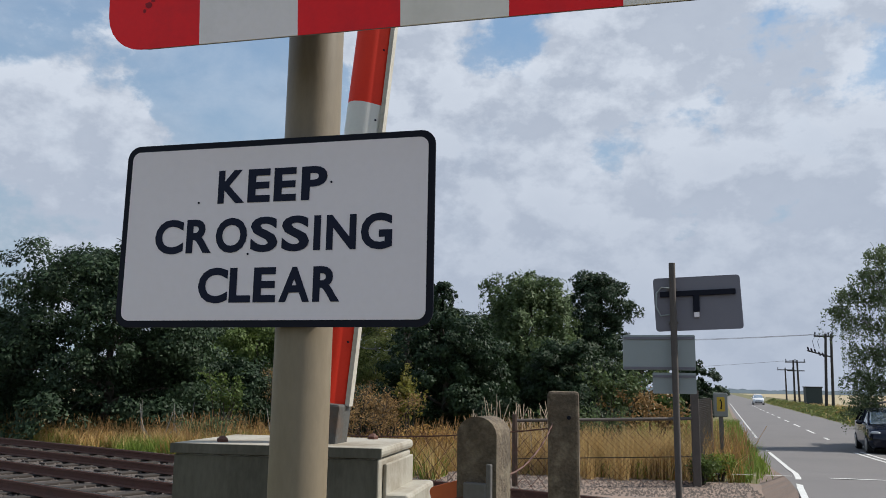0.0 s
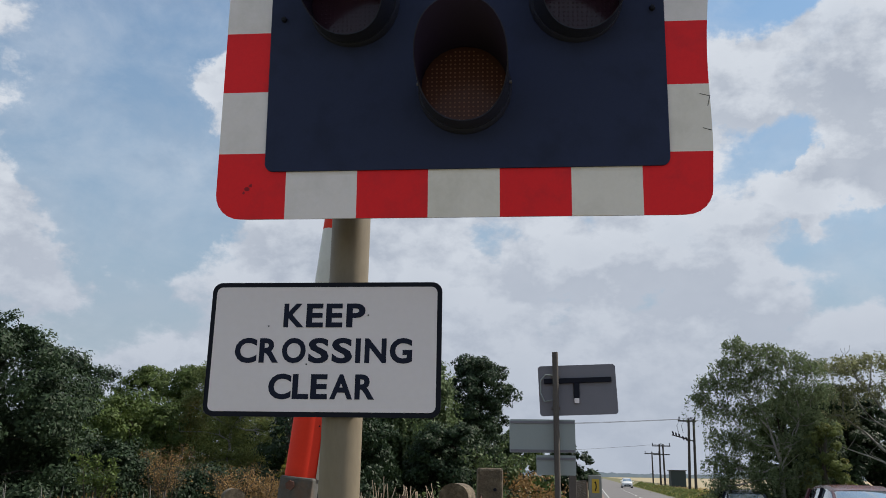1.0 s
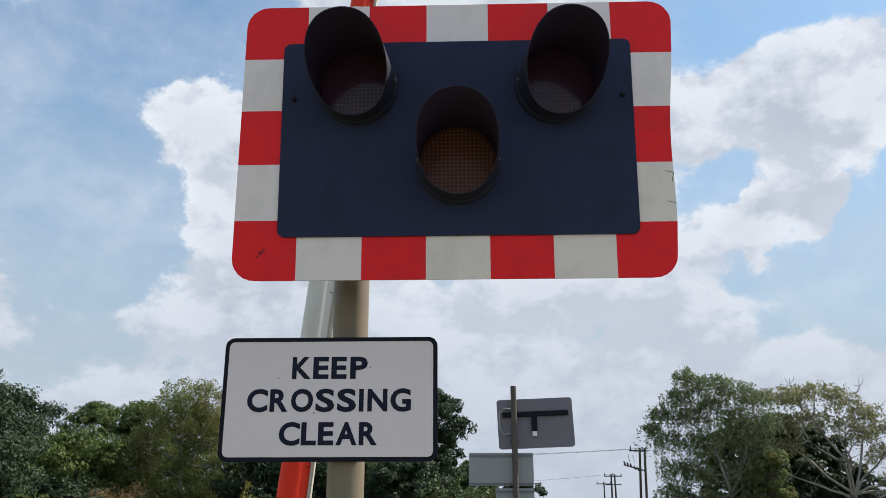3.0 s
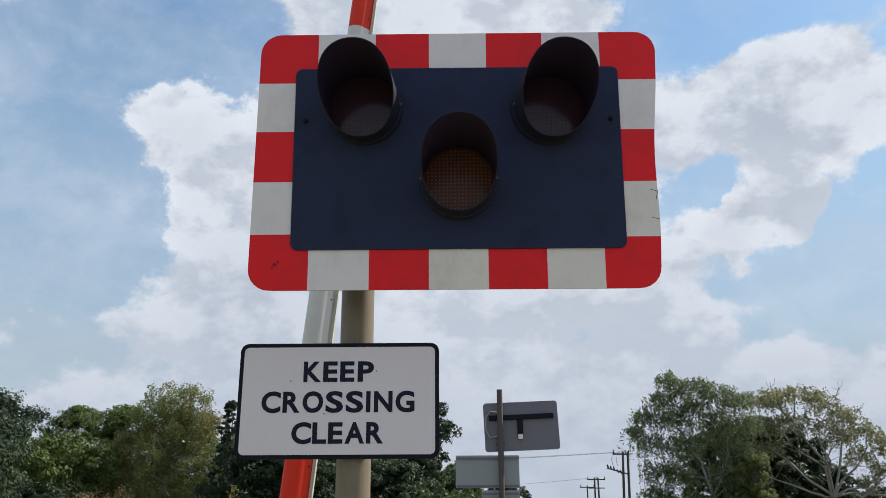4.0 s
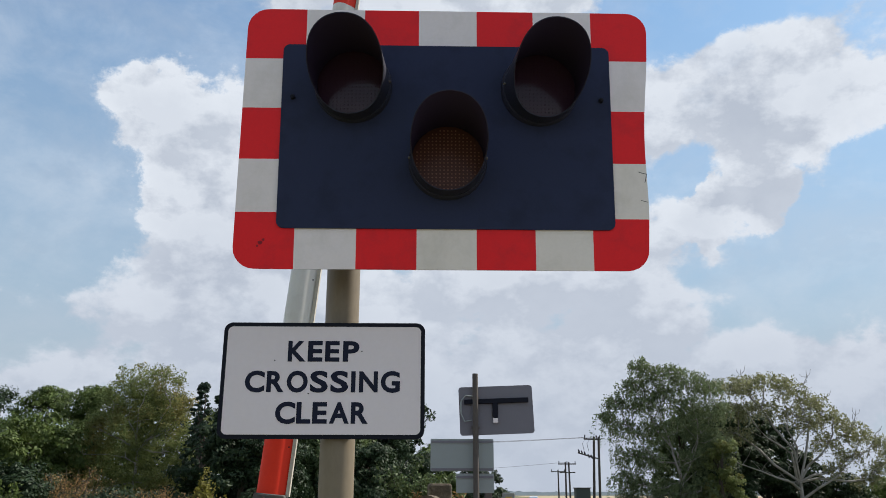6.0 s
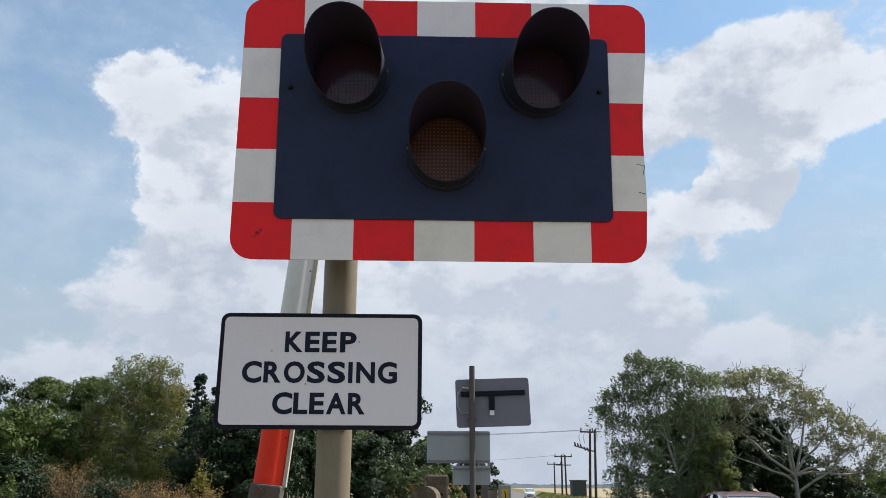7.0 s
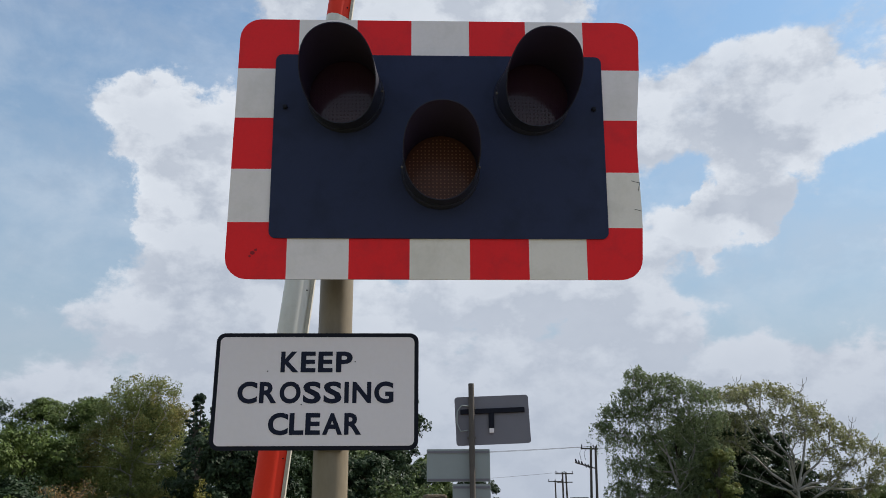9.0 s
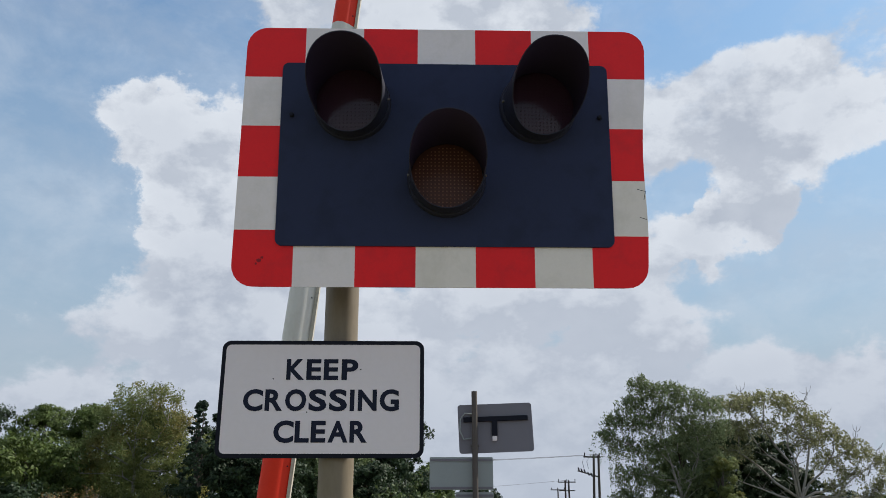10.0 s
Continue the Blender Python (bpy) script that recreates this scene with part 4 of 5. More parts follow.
# ---- trees, shrubs and grass ----
def leaf_mesh(centres, sizes, rnd, droop=0.0, long=1.6, out=None, order=0.75):
    """A pointed four-cornered leaf at each centre, facing outward from its clump as far as order says."""
    n = len(centres)
    h = rnd.normal(size=(n, 3))
    h /= np.linalg.norm(h, axis=1)[:, None] + 1e-9
    if out is not None:
        h = out * order + h * (1 - order)
        h[:, 2] += 0.15
        h /= np.linalg.norm(h, axis=1)[:, None] + 1e-9
    a = rnd.normal(size=(n, 3))
    a[:, 2] = a[:, 2] * (1 - droop) - droop * 1.2
    a -= h * np.sum(a * h, 1)[:, None]
    a /= np.linalg.norm(a, axis=1)[:, None] + 1e-9
    b = np.cross(a, h)
    s = sizes[:, None]
    c = np.asarray(centres)
    nn = -h * s * 0.12
    v = np.stack([c - a * s * long * 0.5, c + b * s * 0.42 + nn, c + a * s * long * 0.5, c - b * s * 0.42 + nn], 1).reshape(-1, 3)
    f = np.arange(n * 4).reshape(n, 4)
    return v, f


def clump_points(rnd, centre, radii, n, shell=0.55):
    d = rnd.normal(size=(n, 3))
    d /= np.linalg.norm(d, axis=1)[:, None]
    r = shell + (1 - shell) * rnd.rand(n) ** 0.7
    r *= 0.86 + 0.28 * rnd.rand(n)
    return np.array(centre) + d * np.array(radii) * r[:, None]


def limbs(bm, rnd, base, top, r0, targets, seg=7):
    """A bent trunk, with a limb to each target."""
    base, top = Vector(base), Vector(top)
    n = 7
    pts = [base.lerp(top, k / n) + Vector((rnd.uniform(-1, 1), rnd.uniform(-1, 1), 0)) * 0.05 * (top - base).length * (k > 0) * (k / n) for k in range(n + 1)]
    add_tube(bm, pts, [r0 * (1 - 0.8 * k / n) for k in range(n + 1)], 10)
    for tg in targets:
        tg = Vector(tg)
        h = min(0.92, max(0.2, ((tg.z - base.z) / (top - base).length) * 0.72))
        k = h * n
        i = min(n - 1, int(k))
        st = pts[i].lerp(pts[i + 1], k - i)
        mid = st.lerp(tg, 0.5) + Vector((rnd.uniform(-0.2, 0.2), rnd.uniform(-0.2, 0.2), 0.12 * (tg - st).length))
        r = r0 * (1 - 0.8 * h) * 0.5
        add_tube(bm, [st, st.lerp(mid, 0.55) + Vector((rnd.uniform(-0.1, 0.1), 0, 0.05)), mid, tg], (r, r * 0.75, r * 0.5, r * 0.15), seg)


def branching(bm, pr, top, r0, targets):
    """A trunk to top, and crooked boughs that spread from clump to clump outwards."""
    n = 6
    trunk = [Vector((0, 0, 0)).lerp(top, k / n) + Vector((pr.uniform(-0.06, 0.06), pr.uniform(-0.06, 0.06), 0)) * (k > 0) for k in range(n + 1)]
    add_tube(bm, trunk, [r0 * (1 - 0.45 * k / n) for k in range(n + 1)], 10)
    nodes = [(trunk[4], r0 * 0.62, 0.0), (trunk[5], r0 * 0.62, 0.0), (trunk[6], r0 * 0.62, 0.0)]
    for tg in sorted((Vector(q) for q in targets), key=lambda q: (q - top).length):
        p, r, far = min(nodes, key=lambda q: (q[0] - tg).length + 0.72 * q[2] + (0.8 if q[0].z > tg.z + 0.3 else 0))
        r1 = max(0.018, r * 0.72)
        side = Vector((pr.uniform(-1, 1), pr.uniform(-1, 1), pr.uniform(-0.2, 0.8))) * 0.13 * (tg - p).length
        mids = [p, p.lerp(tg, 0.35) + side, p.lerp(tg, 0.7) + side * pr.uniform(-0.6, 0.8), tg]
        add_tube(bm, mids, (r1, r1 * 0.9, r1 * 0.8, r1 * 0.7), 6)
        nodes.append((tg, r1 * 0.8, far + (tg - p).length))
        for k in range(3):
            e = tg + Vector((pr.gauss(0, 0.24), pr.gauss(0, 0.24), pr.gauss(0.08, 0.18)))
            add_tube(bm, [tg, tg.lerp(e, 0.5) + Vector((0, 0, 0.05)), e], (r1 * 0.45, r1 * 0.3, 0.005), 5)


def tree(name, x, y, height, width, leaf, bark, label, seed, clumps=26, leaves=14000, size=0.11, low=0.12, shape="round", droop=0.0, depth=None, trunk_r=0.16, weep=0.0, order=0.6, lean=0.0, crown=None, trunk_top=0.85, sub=11, bark_label="", spread=(0.75, 1.08), fall=1.1, long=1.6, strands=0):
    """Trunk and limbs, with leaves in sprays set on the clumps of the crown; crown may give the clumps as (x, height, radius)."""
    rnd, pr = np.random.RandomState(seed), random.Random(seed)
    gz = ground_z(y) - 0.05
    t = thing(name, pose(x, y, gz), label, "tree", "")
    H, depth = height - gz, depth or width
    cs = []
    if crown:
        for cx, cz, rr in crown:
            for s in (-1, 1):
                cs.append((cx + pr.uniform(-0.25, 0.25), s * pr.uniform(0.1, 0.9) * rr, cz - gz, rr * pr.uniform(0.8, 1.0)))
    for k in range(0 if crown else clumps):
        f = low + (1 - low) * (k + 0.5) / clumps
        if shape == "cone":
            w = 1.0 - 0.93 * (f - low) / (1 - low)
        elif shape == "broad":
            w = (1 - ((f - low) / (1 - low)) ** 2.6) ** 0.6
        else:
            w = math.sin(math.pi * (0.12 + 0.80 * (f - low) / (1 - low))) ** 0.7
        a = k * 2.39996 + pr.uniform(-0.4, 0.4)
        q = math.sqrt(pr.uniform(0.2, 1.0)) * w
        rr = pr.uniform(0.12, 0.24) * width * (0.55 + 0.45 * w) * (0.42 if shape == "cone" else 1)
        cx, cy = math.cos(a) * q * (width / 2 - rr * 0.6), math.sin(a) * q * (depth / 2 - rr * 0.6)
        cs.append((cx + lean * f, cy, min(H - rr * pr.uniform(0.7, 1.3), H * f), rr))
    if not crown:
        cs.append((lean, 0, H - 0.09 * width, 0.10 * width))
    pts, sz, outs = [], [], []
    area = sum(c[3] ** 2 for c in cs)
    for cx, cy, cz, rr in cs:
        total = leaves * rr ** 2 / area
        for m in range(sub):
            d = Vector((pr.gauss(0, 1), pr.gauss(0, 1), pr.gauss(0.25, 0.9))).normalized()
            r2 = rr * pr.uniform(0.26, 0.48)
            c2 = Vector((cx, cy, cz)) + Vector((d.x, d.y, d.z * 0.85)) * (rr - r2 * 0.55) * pr.uniform(*spread)
            n = max(12, int(total / sub))
            p = clump_points(rnd, c2, (r2, r2, r2 * 0.7), n, 0.5)
            o = p - np.array((cx, cy, cz)) * 0.5 - np.array(c2) * 0.5
            outs.append(o / (np.linalg.norm(o, axis=1)[:, None] + 1e-9))
            if weep:
                k = rnd.rand(n) < weep
                cell = 0.40
                strand = np.round(p[:, :2] / cell) * cell + rnd.normal(size=(n, 2)) * 0.055
                p[:, :2] = np.where(k[:, None], strand, p[:, :2])
                p[:, 2] -= rnd.rand(n) * fall * k
            pts.append(p)
            sz.append(size * (0.6 + 0.8 * rnd.rand(n)))
    # hanging strands: they arch out of the crown and fall, thinner towards the tip
    for cx, cy, cz, rr in cs if strands else ():
        for m in range(max(3, int(strands * rr ** 2 / area))):
            a, n = pr.uniform(0, 6.283), pr.randint(14, 24)
            q = rr * math.sqrt(pr.random()) * 1.15
            st = np.array((cx + q * math.cos(a), cy + q * math.sin(a), cz + rr * pr.uniform(-0.3, 0.75)))
            way = np.array((math.cos(a), math.sin(a), 0.0)) * pr.uniform(0.05, 0.35)
            u = np.sort(rnd.rand(n))[:, None] ** 0.8
            drop = fall * pr.uniform(0.35, 1.0)
            p = st + way * np.sqrt(u) + np.array((0, 0, -drop)) * u ** 1.4 + rnd.normal(size=(n, 3)) * 0.035 * (1.6 - u)
            pts.append(p)
            sz.append(size * (0.7 + 0.7 * rnd.rand(n)) * (1.15 - 0.5 * u[:, 0]))
            outs.append(np.tile(way / (np.linalg.norm(way) + 1e-9), (n, 1)))
    pts, sz, outs = np.concatenate(pts), np.concatenate(sz), np.concatenate(outs)
    keep = (pts[:, 2] > 0.15) & (pts[:, 2] < H + 0.15)
    v, f = leaf_mesh(pts[keep], sz[keep], rnd, droop, long, outs[keep], order)
    bm = bmesh.new()
    if crown:
        branching(bm, pr, Vector((lean * 0.8, 0, H * trunk_top)), trunk_r, [c[:3] for c in cs[::2]])
    else:
        limbs(bm, pr, (0, 0, 0), (lean * 0.8, 0, H * trunk_top), trunk_r, [(c[0] * 0.95, c[1] * 0.9, c[2]) for c in cs[::2]])
    part("trunk", bm, bark, t, bark_label, smooth=True)
    part("crown", from_arrays("crown", v, f), leaf, t)
    return t


def dead_twigs(t, spots):
    """Bare crooked twigs that stand out of a crown."""
    pr = random.Random(17)
    for bx, z0, z1, br in spots:
        bm = bmesh.new()
        n = 6
        stem = [Vector((bx * 0.85 + (bx * 0.15 + br) * k / n + pr.uniform(-0.07, 0.07) * (k > 0), pr.uniform(-0.2, 0.2), z0 + (z1 - z0) * k / n)) for k in range(n + 1)]
        add_tube(bm, stem, [0.032 - 0.024 * k / n for k in range(n + 1)], 5)
        for k in range(2, n):
            for s in (-1, 1):
                e = stem[k] + Vector((s * pr.uniform(0.1, 0.32), pr.uniform(-0.2, 0.2), pr.uniform(0.1, 0.4)))
                add_tube(bm, [stem[k], stem[k].lerp(e, 0.5) + Vector((s * 0.05, 0, -0.03)), e], (0.013, 0.010, 0.006), 4)
        part("dead_twig", bm, M_BIRCH, t, "bare bleached twig")


def limb(t, name, label, points, r0, r1, front=-0.5):
    """One crooked limb of a tree, given by side and height along it."""
    pr = random.Random(len(points) * 7 + int(r0 * 1000))
    n = len(points) - 1
    pts = [Vector((x, front * min(1.0, k / 2) + pr.uniform(-0.05, 0.05), z)) for k, (x, z) in enumerate(points)]
    bm = bmesh.new()
    radii = [r0 + (r1 - r0) * k / n for k in range(n + 1)]
    add_tube(bm, pts, radii, 8)
    for k in range(1, n + 1):
        for s in (-1, 1):
            e = pts[k] + Vector((s * pr.uniform(0.15, 0.5), pr.uniform(-0.2, 0.1), pr.uniform(-0.05, 0.45)))
            f = e + Vector((s * pr.uniform(0.05, 0.25), pr.uniform(-0.1, 0.1), pr.uniform(0.05, 0.35)))
            r = max(0.010, radii[k] * 0.38)
            add_tube(bm, [pts[k], pts[k].lerp(e, 0.5) + Vector((0, 0, pr.uniform(-0.08, 0.08))), e, f], (r, r * 0.8, r * 0.6, 0.006), 5)
    part(name, bm, M_BIRCH, t, label, smooth=True)


def shrub(x, y, h, w, leaf, label, seed, leaves=900, size=0.07, stems=9, name="shrub"):
    rnd, pr = np.random.RandomState(seed), random.Random(seed)
    gz = ground_z(y) - 0.03
    t = thing(name, pose(x, y, gz), label, "shrub")
    H = h - gz
    bm = bmesh.new()
    pts = []
    for k in range(stems):
        a, q = pr.uniform(0, 6.283), pr.uniform(0.2, 1)
        tip = Vector((math.cos(a) * q * w / 2, math.sin(a) * q * w / 2, H * pr.uniform(0.65, 1.0)))
        mid = tip * 0.5 + Vector((pr.uniform(-0.1, 0.1), pr.uniform(-0.1, 0.1), 0.1))
        add_tube(bm, [(tip.x * 0.15, tip.y * 0.15, 0), mid, tip], (0.02, 0.013, 0.004), 5)
        for j in range(4):
            s = mid.lerp(tip, pr.uniform(0, 0.9))
            e = s + Vector((pr.gauss(0, 0.25), pr.gauss(0, 0.25), pr.uniform(0.05, 0.35))) * (w / 1.5)
            e.z = min(e.z, H)
            add_tube(bm, [s, s.lerp(e, 0.5) + Vector((0, 0, 0.03)), e], (0.008, 0.006, 0.003), 4)
            n = leaves // (stems * 4)
            fr = rnd.rand(n)[:, None]
            pts.append(np.array(s) * (1 - fr) + np.array(e) * fr + rnd.normal(size=(n, 3)) * 0.07)
    part("stem", bm, M_BARK, t)
    p = np.concatenate(pts)
    v, f = leaf_mesh(p, size * (0.6 + 0.8 * rnd.rand(len(p))), rnd, 0.1)
    part("foliage", from_arrays("foliage", v, f), leaf, t)
    return t


def grass(name, label, leaf, n, xr, yr, h0, h1, seed, lean=0.9, width=0.012, inside=None, head=False):
    """Blades of grass, bent over, in a stretch of the plan."""
    rnd = np.random.RandomState(seed)
    x, y = rnd.uniform(*xr, n), rnd.uniform(*yr, n)
    # tussocks: draw the blades towards some centres
    cx, cy = np.round(x * 1.4 + 0.35 * np.sin(y * 2)) / 1.4, np.round(y * 1.1 + 0.3 * np.sin(x * 3)) / 1.1
    pull = rnd.uniform(0, 0.75, n)
    x, y = x * (1 - pull) + cx * pull, y * (1 - pull) + cy * pull
    if inside is not None:
        k = inside(x, y)
        x, y = x[k], y[k]
    n = len(x)
    patch = 0.62 + 0.38 * np.sin(x * 0.9 + 1.3 * np.sin(y * 0.7)) * np.cos(y * 0.8)
    h = (h0 + (h1 - h0) * rnd.rand(n) ** 1.5) * (0.55 + 0.45 * patch)
    s = np.clip((y - 16) / 18, 0, 1)
    z = -0.3 * s * s * (3 - 2 * s) - 0.07
    a = rnd.uniform(0, 6.283, n)
    wx, wy = np.cos(a) * width * 0.5, np.sin(a) * width * 0.5
    b = rnd.uniform(0, 6.283, n)
    lx, ly = np.cos(b) * h * lean * rnd.rand(n), np.sin(b) * h * lean * rnd.rand(n)
    base = np.stack([x, y, z], 1)
    w = np.stack([wx, wy, np.zeros(n)], 1)
    m = base + np.stack([lx * 0.35, ly * 0.35, h * 0.6], 1)
    tp = base + np.stack([lx, ly, h], 1)
    v = np.stack([base - w, base + w, m + w * 0.8, m - w * 0.8, tp + w * (1.2 if head else 0.15), tp - w * (1.2 if head else 0.15)], 1).reshape(-1, 3)
    i = 6 * np.arange(n)[:, None]
    f = np.concatenate([i + np.array([[0, 1, 2, 3]]), i + np.array([[3, 2, 4, 5]])])
    tagged(part(name, from_arrays(name, v, f), leaf), label, "grass", kind="stuff")


def build_plants():
    # woodland beyond the line, from the big chestnut to the willows
    tree("chestnut_tree", -16.3, 23.5, 6.4, 8.6, L_CHEST, M_BARK, "large dense dark green broadleaf tree by the railway", 11, clumps=44, leaves=92000, size=0.078, low=0.06, shape="broad")
    tree("chestnut_tree", -24.0, 25.5, 4.6, 7.0, L_DARK, M_BARK, "large dense dark green broadleaf tree by the railway", 12, clumps=34, leaves=26000, size=0.15, low=0.06, shape="broad")
    for k, (ax, ay, ah, aw, mat_) in enumerate(((-21.2, 38.5, 6.8, 5.4, L_CHEST), (-18.3, 39.5, 6.7, 5.0, L_MID), (-15.6, 38.5, 6.6, 4.6, L_MID), (-13.6, 41.0, 6.6, 5.0, L_DARK), (-9.6, 40.0, 5.8, 5.0, L_MID), (-6.5, 41.0, 5.6, 5.0, L_DARK))):
        tree("ash_tree", ax, ay, ah, aw, mat_, M_BARK, "mid green leafy tree in the wood" if mat_ == L_MID else "dark green leafy tree in the wood", 60 + k, clumps=34, leaves=41000, size=0.072, low=0.08, shape="broad", sub=14, spread=(0.7, 1.3))
    tree("birch_tree", -11.9, 34.0, 7.0, 4.6, L_OLIVE, M_BIRCH, "olive yellow-green birch with thin pale trunk", 15, leaves=60000, size=0.052, weep=0.3, trunk_r=0.1, sub=14, spread=(0.6, 1.35), fall=0.7, order=0.45, trunk_top=0.5,
         crown=((-0.6, 6.3, 0.75), (0.75, 6.2, 0.75), (0.1, 5.6, 0.9), (-1.2, 5.2, 0.9), (1.3, 5.2, 0.95), (-1.7, 4.2, 0.9), (1.8, 4.3, 0.9), (0.2, 4.4, 1.1), (-1.9, 3.1, 1.0), (0.9, 3.2, 1.1), (-0.5, 3.0, 1.1), (2.0, 2.9, 0.9), (-1.2, 1.8, 1.1), (0.7, 1.7, 1.1), (1.8, 1.5, 0.9)))
    tree("spruce_tree", -8.3, 30.0, 5.6, 2.6, L_CONIFER, M_BARK, "dark green narrow conifer in the wood", 16, clumps=90, leaves=30000, size=0.055, sub=7, low=0.05, shape="cone", droop=0.3)
    tree("birch_tree", -7.8, 33.5, 6.0, 2.6, L_DARK, M_BIRCH, "slim dark green birch in the wood", 17, clumps=24, leaves=16000, size=0.09, weep=0.3, trunk_r=0.08)
    tree("thicket_tree", -6.2, 27.5, 4.3, 5.0, L_DARK, M_BARK, "dark green thicket tree with leaves to the ground", 18, clumps=34, leaves=48000, size=0.075, low=0.04, shape="broad")
    # Two added thickets; their dark leaves stand in for shade under the chestnut.
    tree("thicket_tree", -17.8, 28.5, 3.4, 8.0, L_CHEST, M_BARK, "dark green thicket tree with leaves to the ground", 25, clumps=36, leaves=40000, size=0.08, low=0.03, shape="broad")
    tree("thicket_tree", -14.0, 26.5, 2.6, 5.5, L_DARK, M_BARK, "dark green thicket tree with leaves to the ground", 26, clumps=30, leaves=32000, size=0.075, low=0.03, shape="broad")
    tree("thicket_tree", 11.2, 35.4, 5.0, 3.8, L_WILLOW, M_BARK, "grey-green thicket tree with leaves to the ground", 27, clumps=30, leaves=26000, size=0.09, low=0.03, shape="broad")
    tree("thicket_tree", -16.0, 33.5, 4.7, 8.0, L_MID, M_BARK, "mid green thicket tree with leaves to the ground", 28, clumps=34, leaves=26000, size=0.10, low=0.03, shape="broad")
    tree("thicket_tree", -11.0, 29.0, 1.9, 6.0, L_DARK, M_BARK, "dark green thicket tree with leaves to the ground", 24, clumps=34, leaves=30000, size=0.07, low=0.04, shape="broad")
    tree("willow_tree", -4.2, 34.5, 6.6, 6.2, L_WILLOW, M_BARK, "grey-green willow with drooping foliage", 19, clumps=44, leaves=52000, size=0.095, low=0.06, shape="broad", weep=0.5)
    tree("alder_tree", -1.7, 39.5, 7.2, 5.2, L_CHEST, M_BARK, "dark green rounded tree behind the willow", 20, clumps=40, leaves=52000, size=0.09, sub=14, spread=(0.7, 1.2), low=0.08, shape="broad")
    tree("thicket_tree", -2.2, 30.0, 3.4, 4.2, L_DARK, M_BARK, "dark green thicket tree with leaves to the ground", 21, clumps=28, leaves=34000, size=0.075, low=0.04, shape="broad")
    tree("hedge_tree", 4.1, 66.0, 4.0, 5.0, L_DARK, M_BARK, "small dark roadside tree far off", 22, clumps=20, leaves=9000, size=0.18, low=0.05, shape="broad")
    tree("hedge_tree", 0.4, 52.0, 4.6, 5.0, L_MID, M_BARK, "small green roadside tree behind the signs", 23, clumps=20, leaves=10000, size=0.16, low=0.05, shape="broad")
    # roadside trees across the road
    weeping = tree("weeping_birch_tree", 10.3, 33.0, 7.0, 5.6, L_WEEP, M_BIRCH, "weeping birch with hanging fine foliage and pale trunk", 31, leaves=7000, size=0.056, droop=0.7, trunk_r=0.10, trunk_top=0.40, order=0.35, sub=12, spread=(0.6, 1.3), fall=1.25, long=2.2, strands=1750, bark_label="pale grey birch trunk",
         crown=((-2.1, 2.2, 0.5), (-2.2, 1.3, 0.5), (-1.5, 6.76, 0.42), (-1, 6.39, 0.5), (0, 6.5, 0.42), (0.5, 6.18, 0.5), (-1.9, 5.86, 0.5), (-0.4, 5.64, 0.55), (1.3, 5.86, 0.5), (-2.4, 5.22, 0.45), (-1.3, 5.11, 0.55), (0.4, 5.01, 0.6), (1.5, 4.9, 0.55), (-2.75, 4.58, 0.38), (-2, 4.15, 0.5), (-0.7, 4.15, 0.6), (0.8, 3.94, 0.6), (-1.9, 3.09, 0.5), (-0.9, 2.98, 0.6), (0.6, 2.88, 0.65), (-1.8, 1.92, 0.5), (-0.6, 1.81, 0.6), (0.8, 1.7, 0.7), (1.6, 3.41, 0.6)))
    for pts, r0, r1 in ((((0.05, 1.2), (0.0, 2.4), (-0.3, 3.2), (-0.55, 4.2), (-0.8, 5.0)), 0.085, 0.025), (((0.0, 2.4), (0.35, 3.1), (0.65, 4.0), (0.7, 4.9)), 0.06, 0.02)):
        limb(weeping, "limb", "pale grey birch limb", pts, r0 * 0.75, r1 * 0.7, -0.55)
    tree("thicket_tree", 11.8, 32.4, 3.7, 2.0, L_OLIVE, M_BARK, "mid green thicket tree with leaves to the ground", 36, clumps=24, leaves=16000, size=0.06, low=0.04, sub=13, spread=(0.7, 1.3))
    tree("thicket_tree", 18.9, 37.5, 2.5, 4.2, L_CHEST, M_BARK, "dark green thicket tree with leaves to the ground", 37, clumps=28, leaves=20000, size=0.075, low=0.03, shape="broad")
    tree("thicket_tree", 17.2, 37.4, 3.6, 3.2, L_CHEST, M_BARK, "dark green thicket tree with leaves to the ground", 38, clumps=26, leaves=15000, size=0.075, low=0.03, shape="broad")
    tree("thicket_tree", 13.6, 36.8, 5.6, 5.2, L_CHEST, M_BARK, "dark green thicket tree with leaves to the ground", 32, clumps=34, leaves=34000, size=0.09, low=0.04, shape="broad")
    tree("thicket_tree", 15.6, 37.5, 5.2, 4.4, L_CHEST, M_BARK, "dark green thicket tree with leaves to the ground", 33, clumps=32, leaves=34000, size=0.10, low=0.04, shape="broad")
    tree("thicket_tree", 23.0, 39.0, 2.6, 6.0, L_MID, M_BARK, "mid green thicket tree with leaves to the ground", 34, clumps=30, leaves=16000, size=0.12, low=0.04, shape="broad")
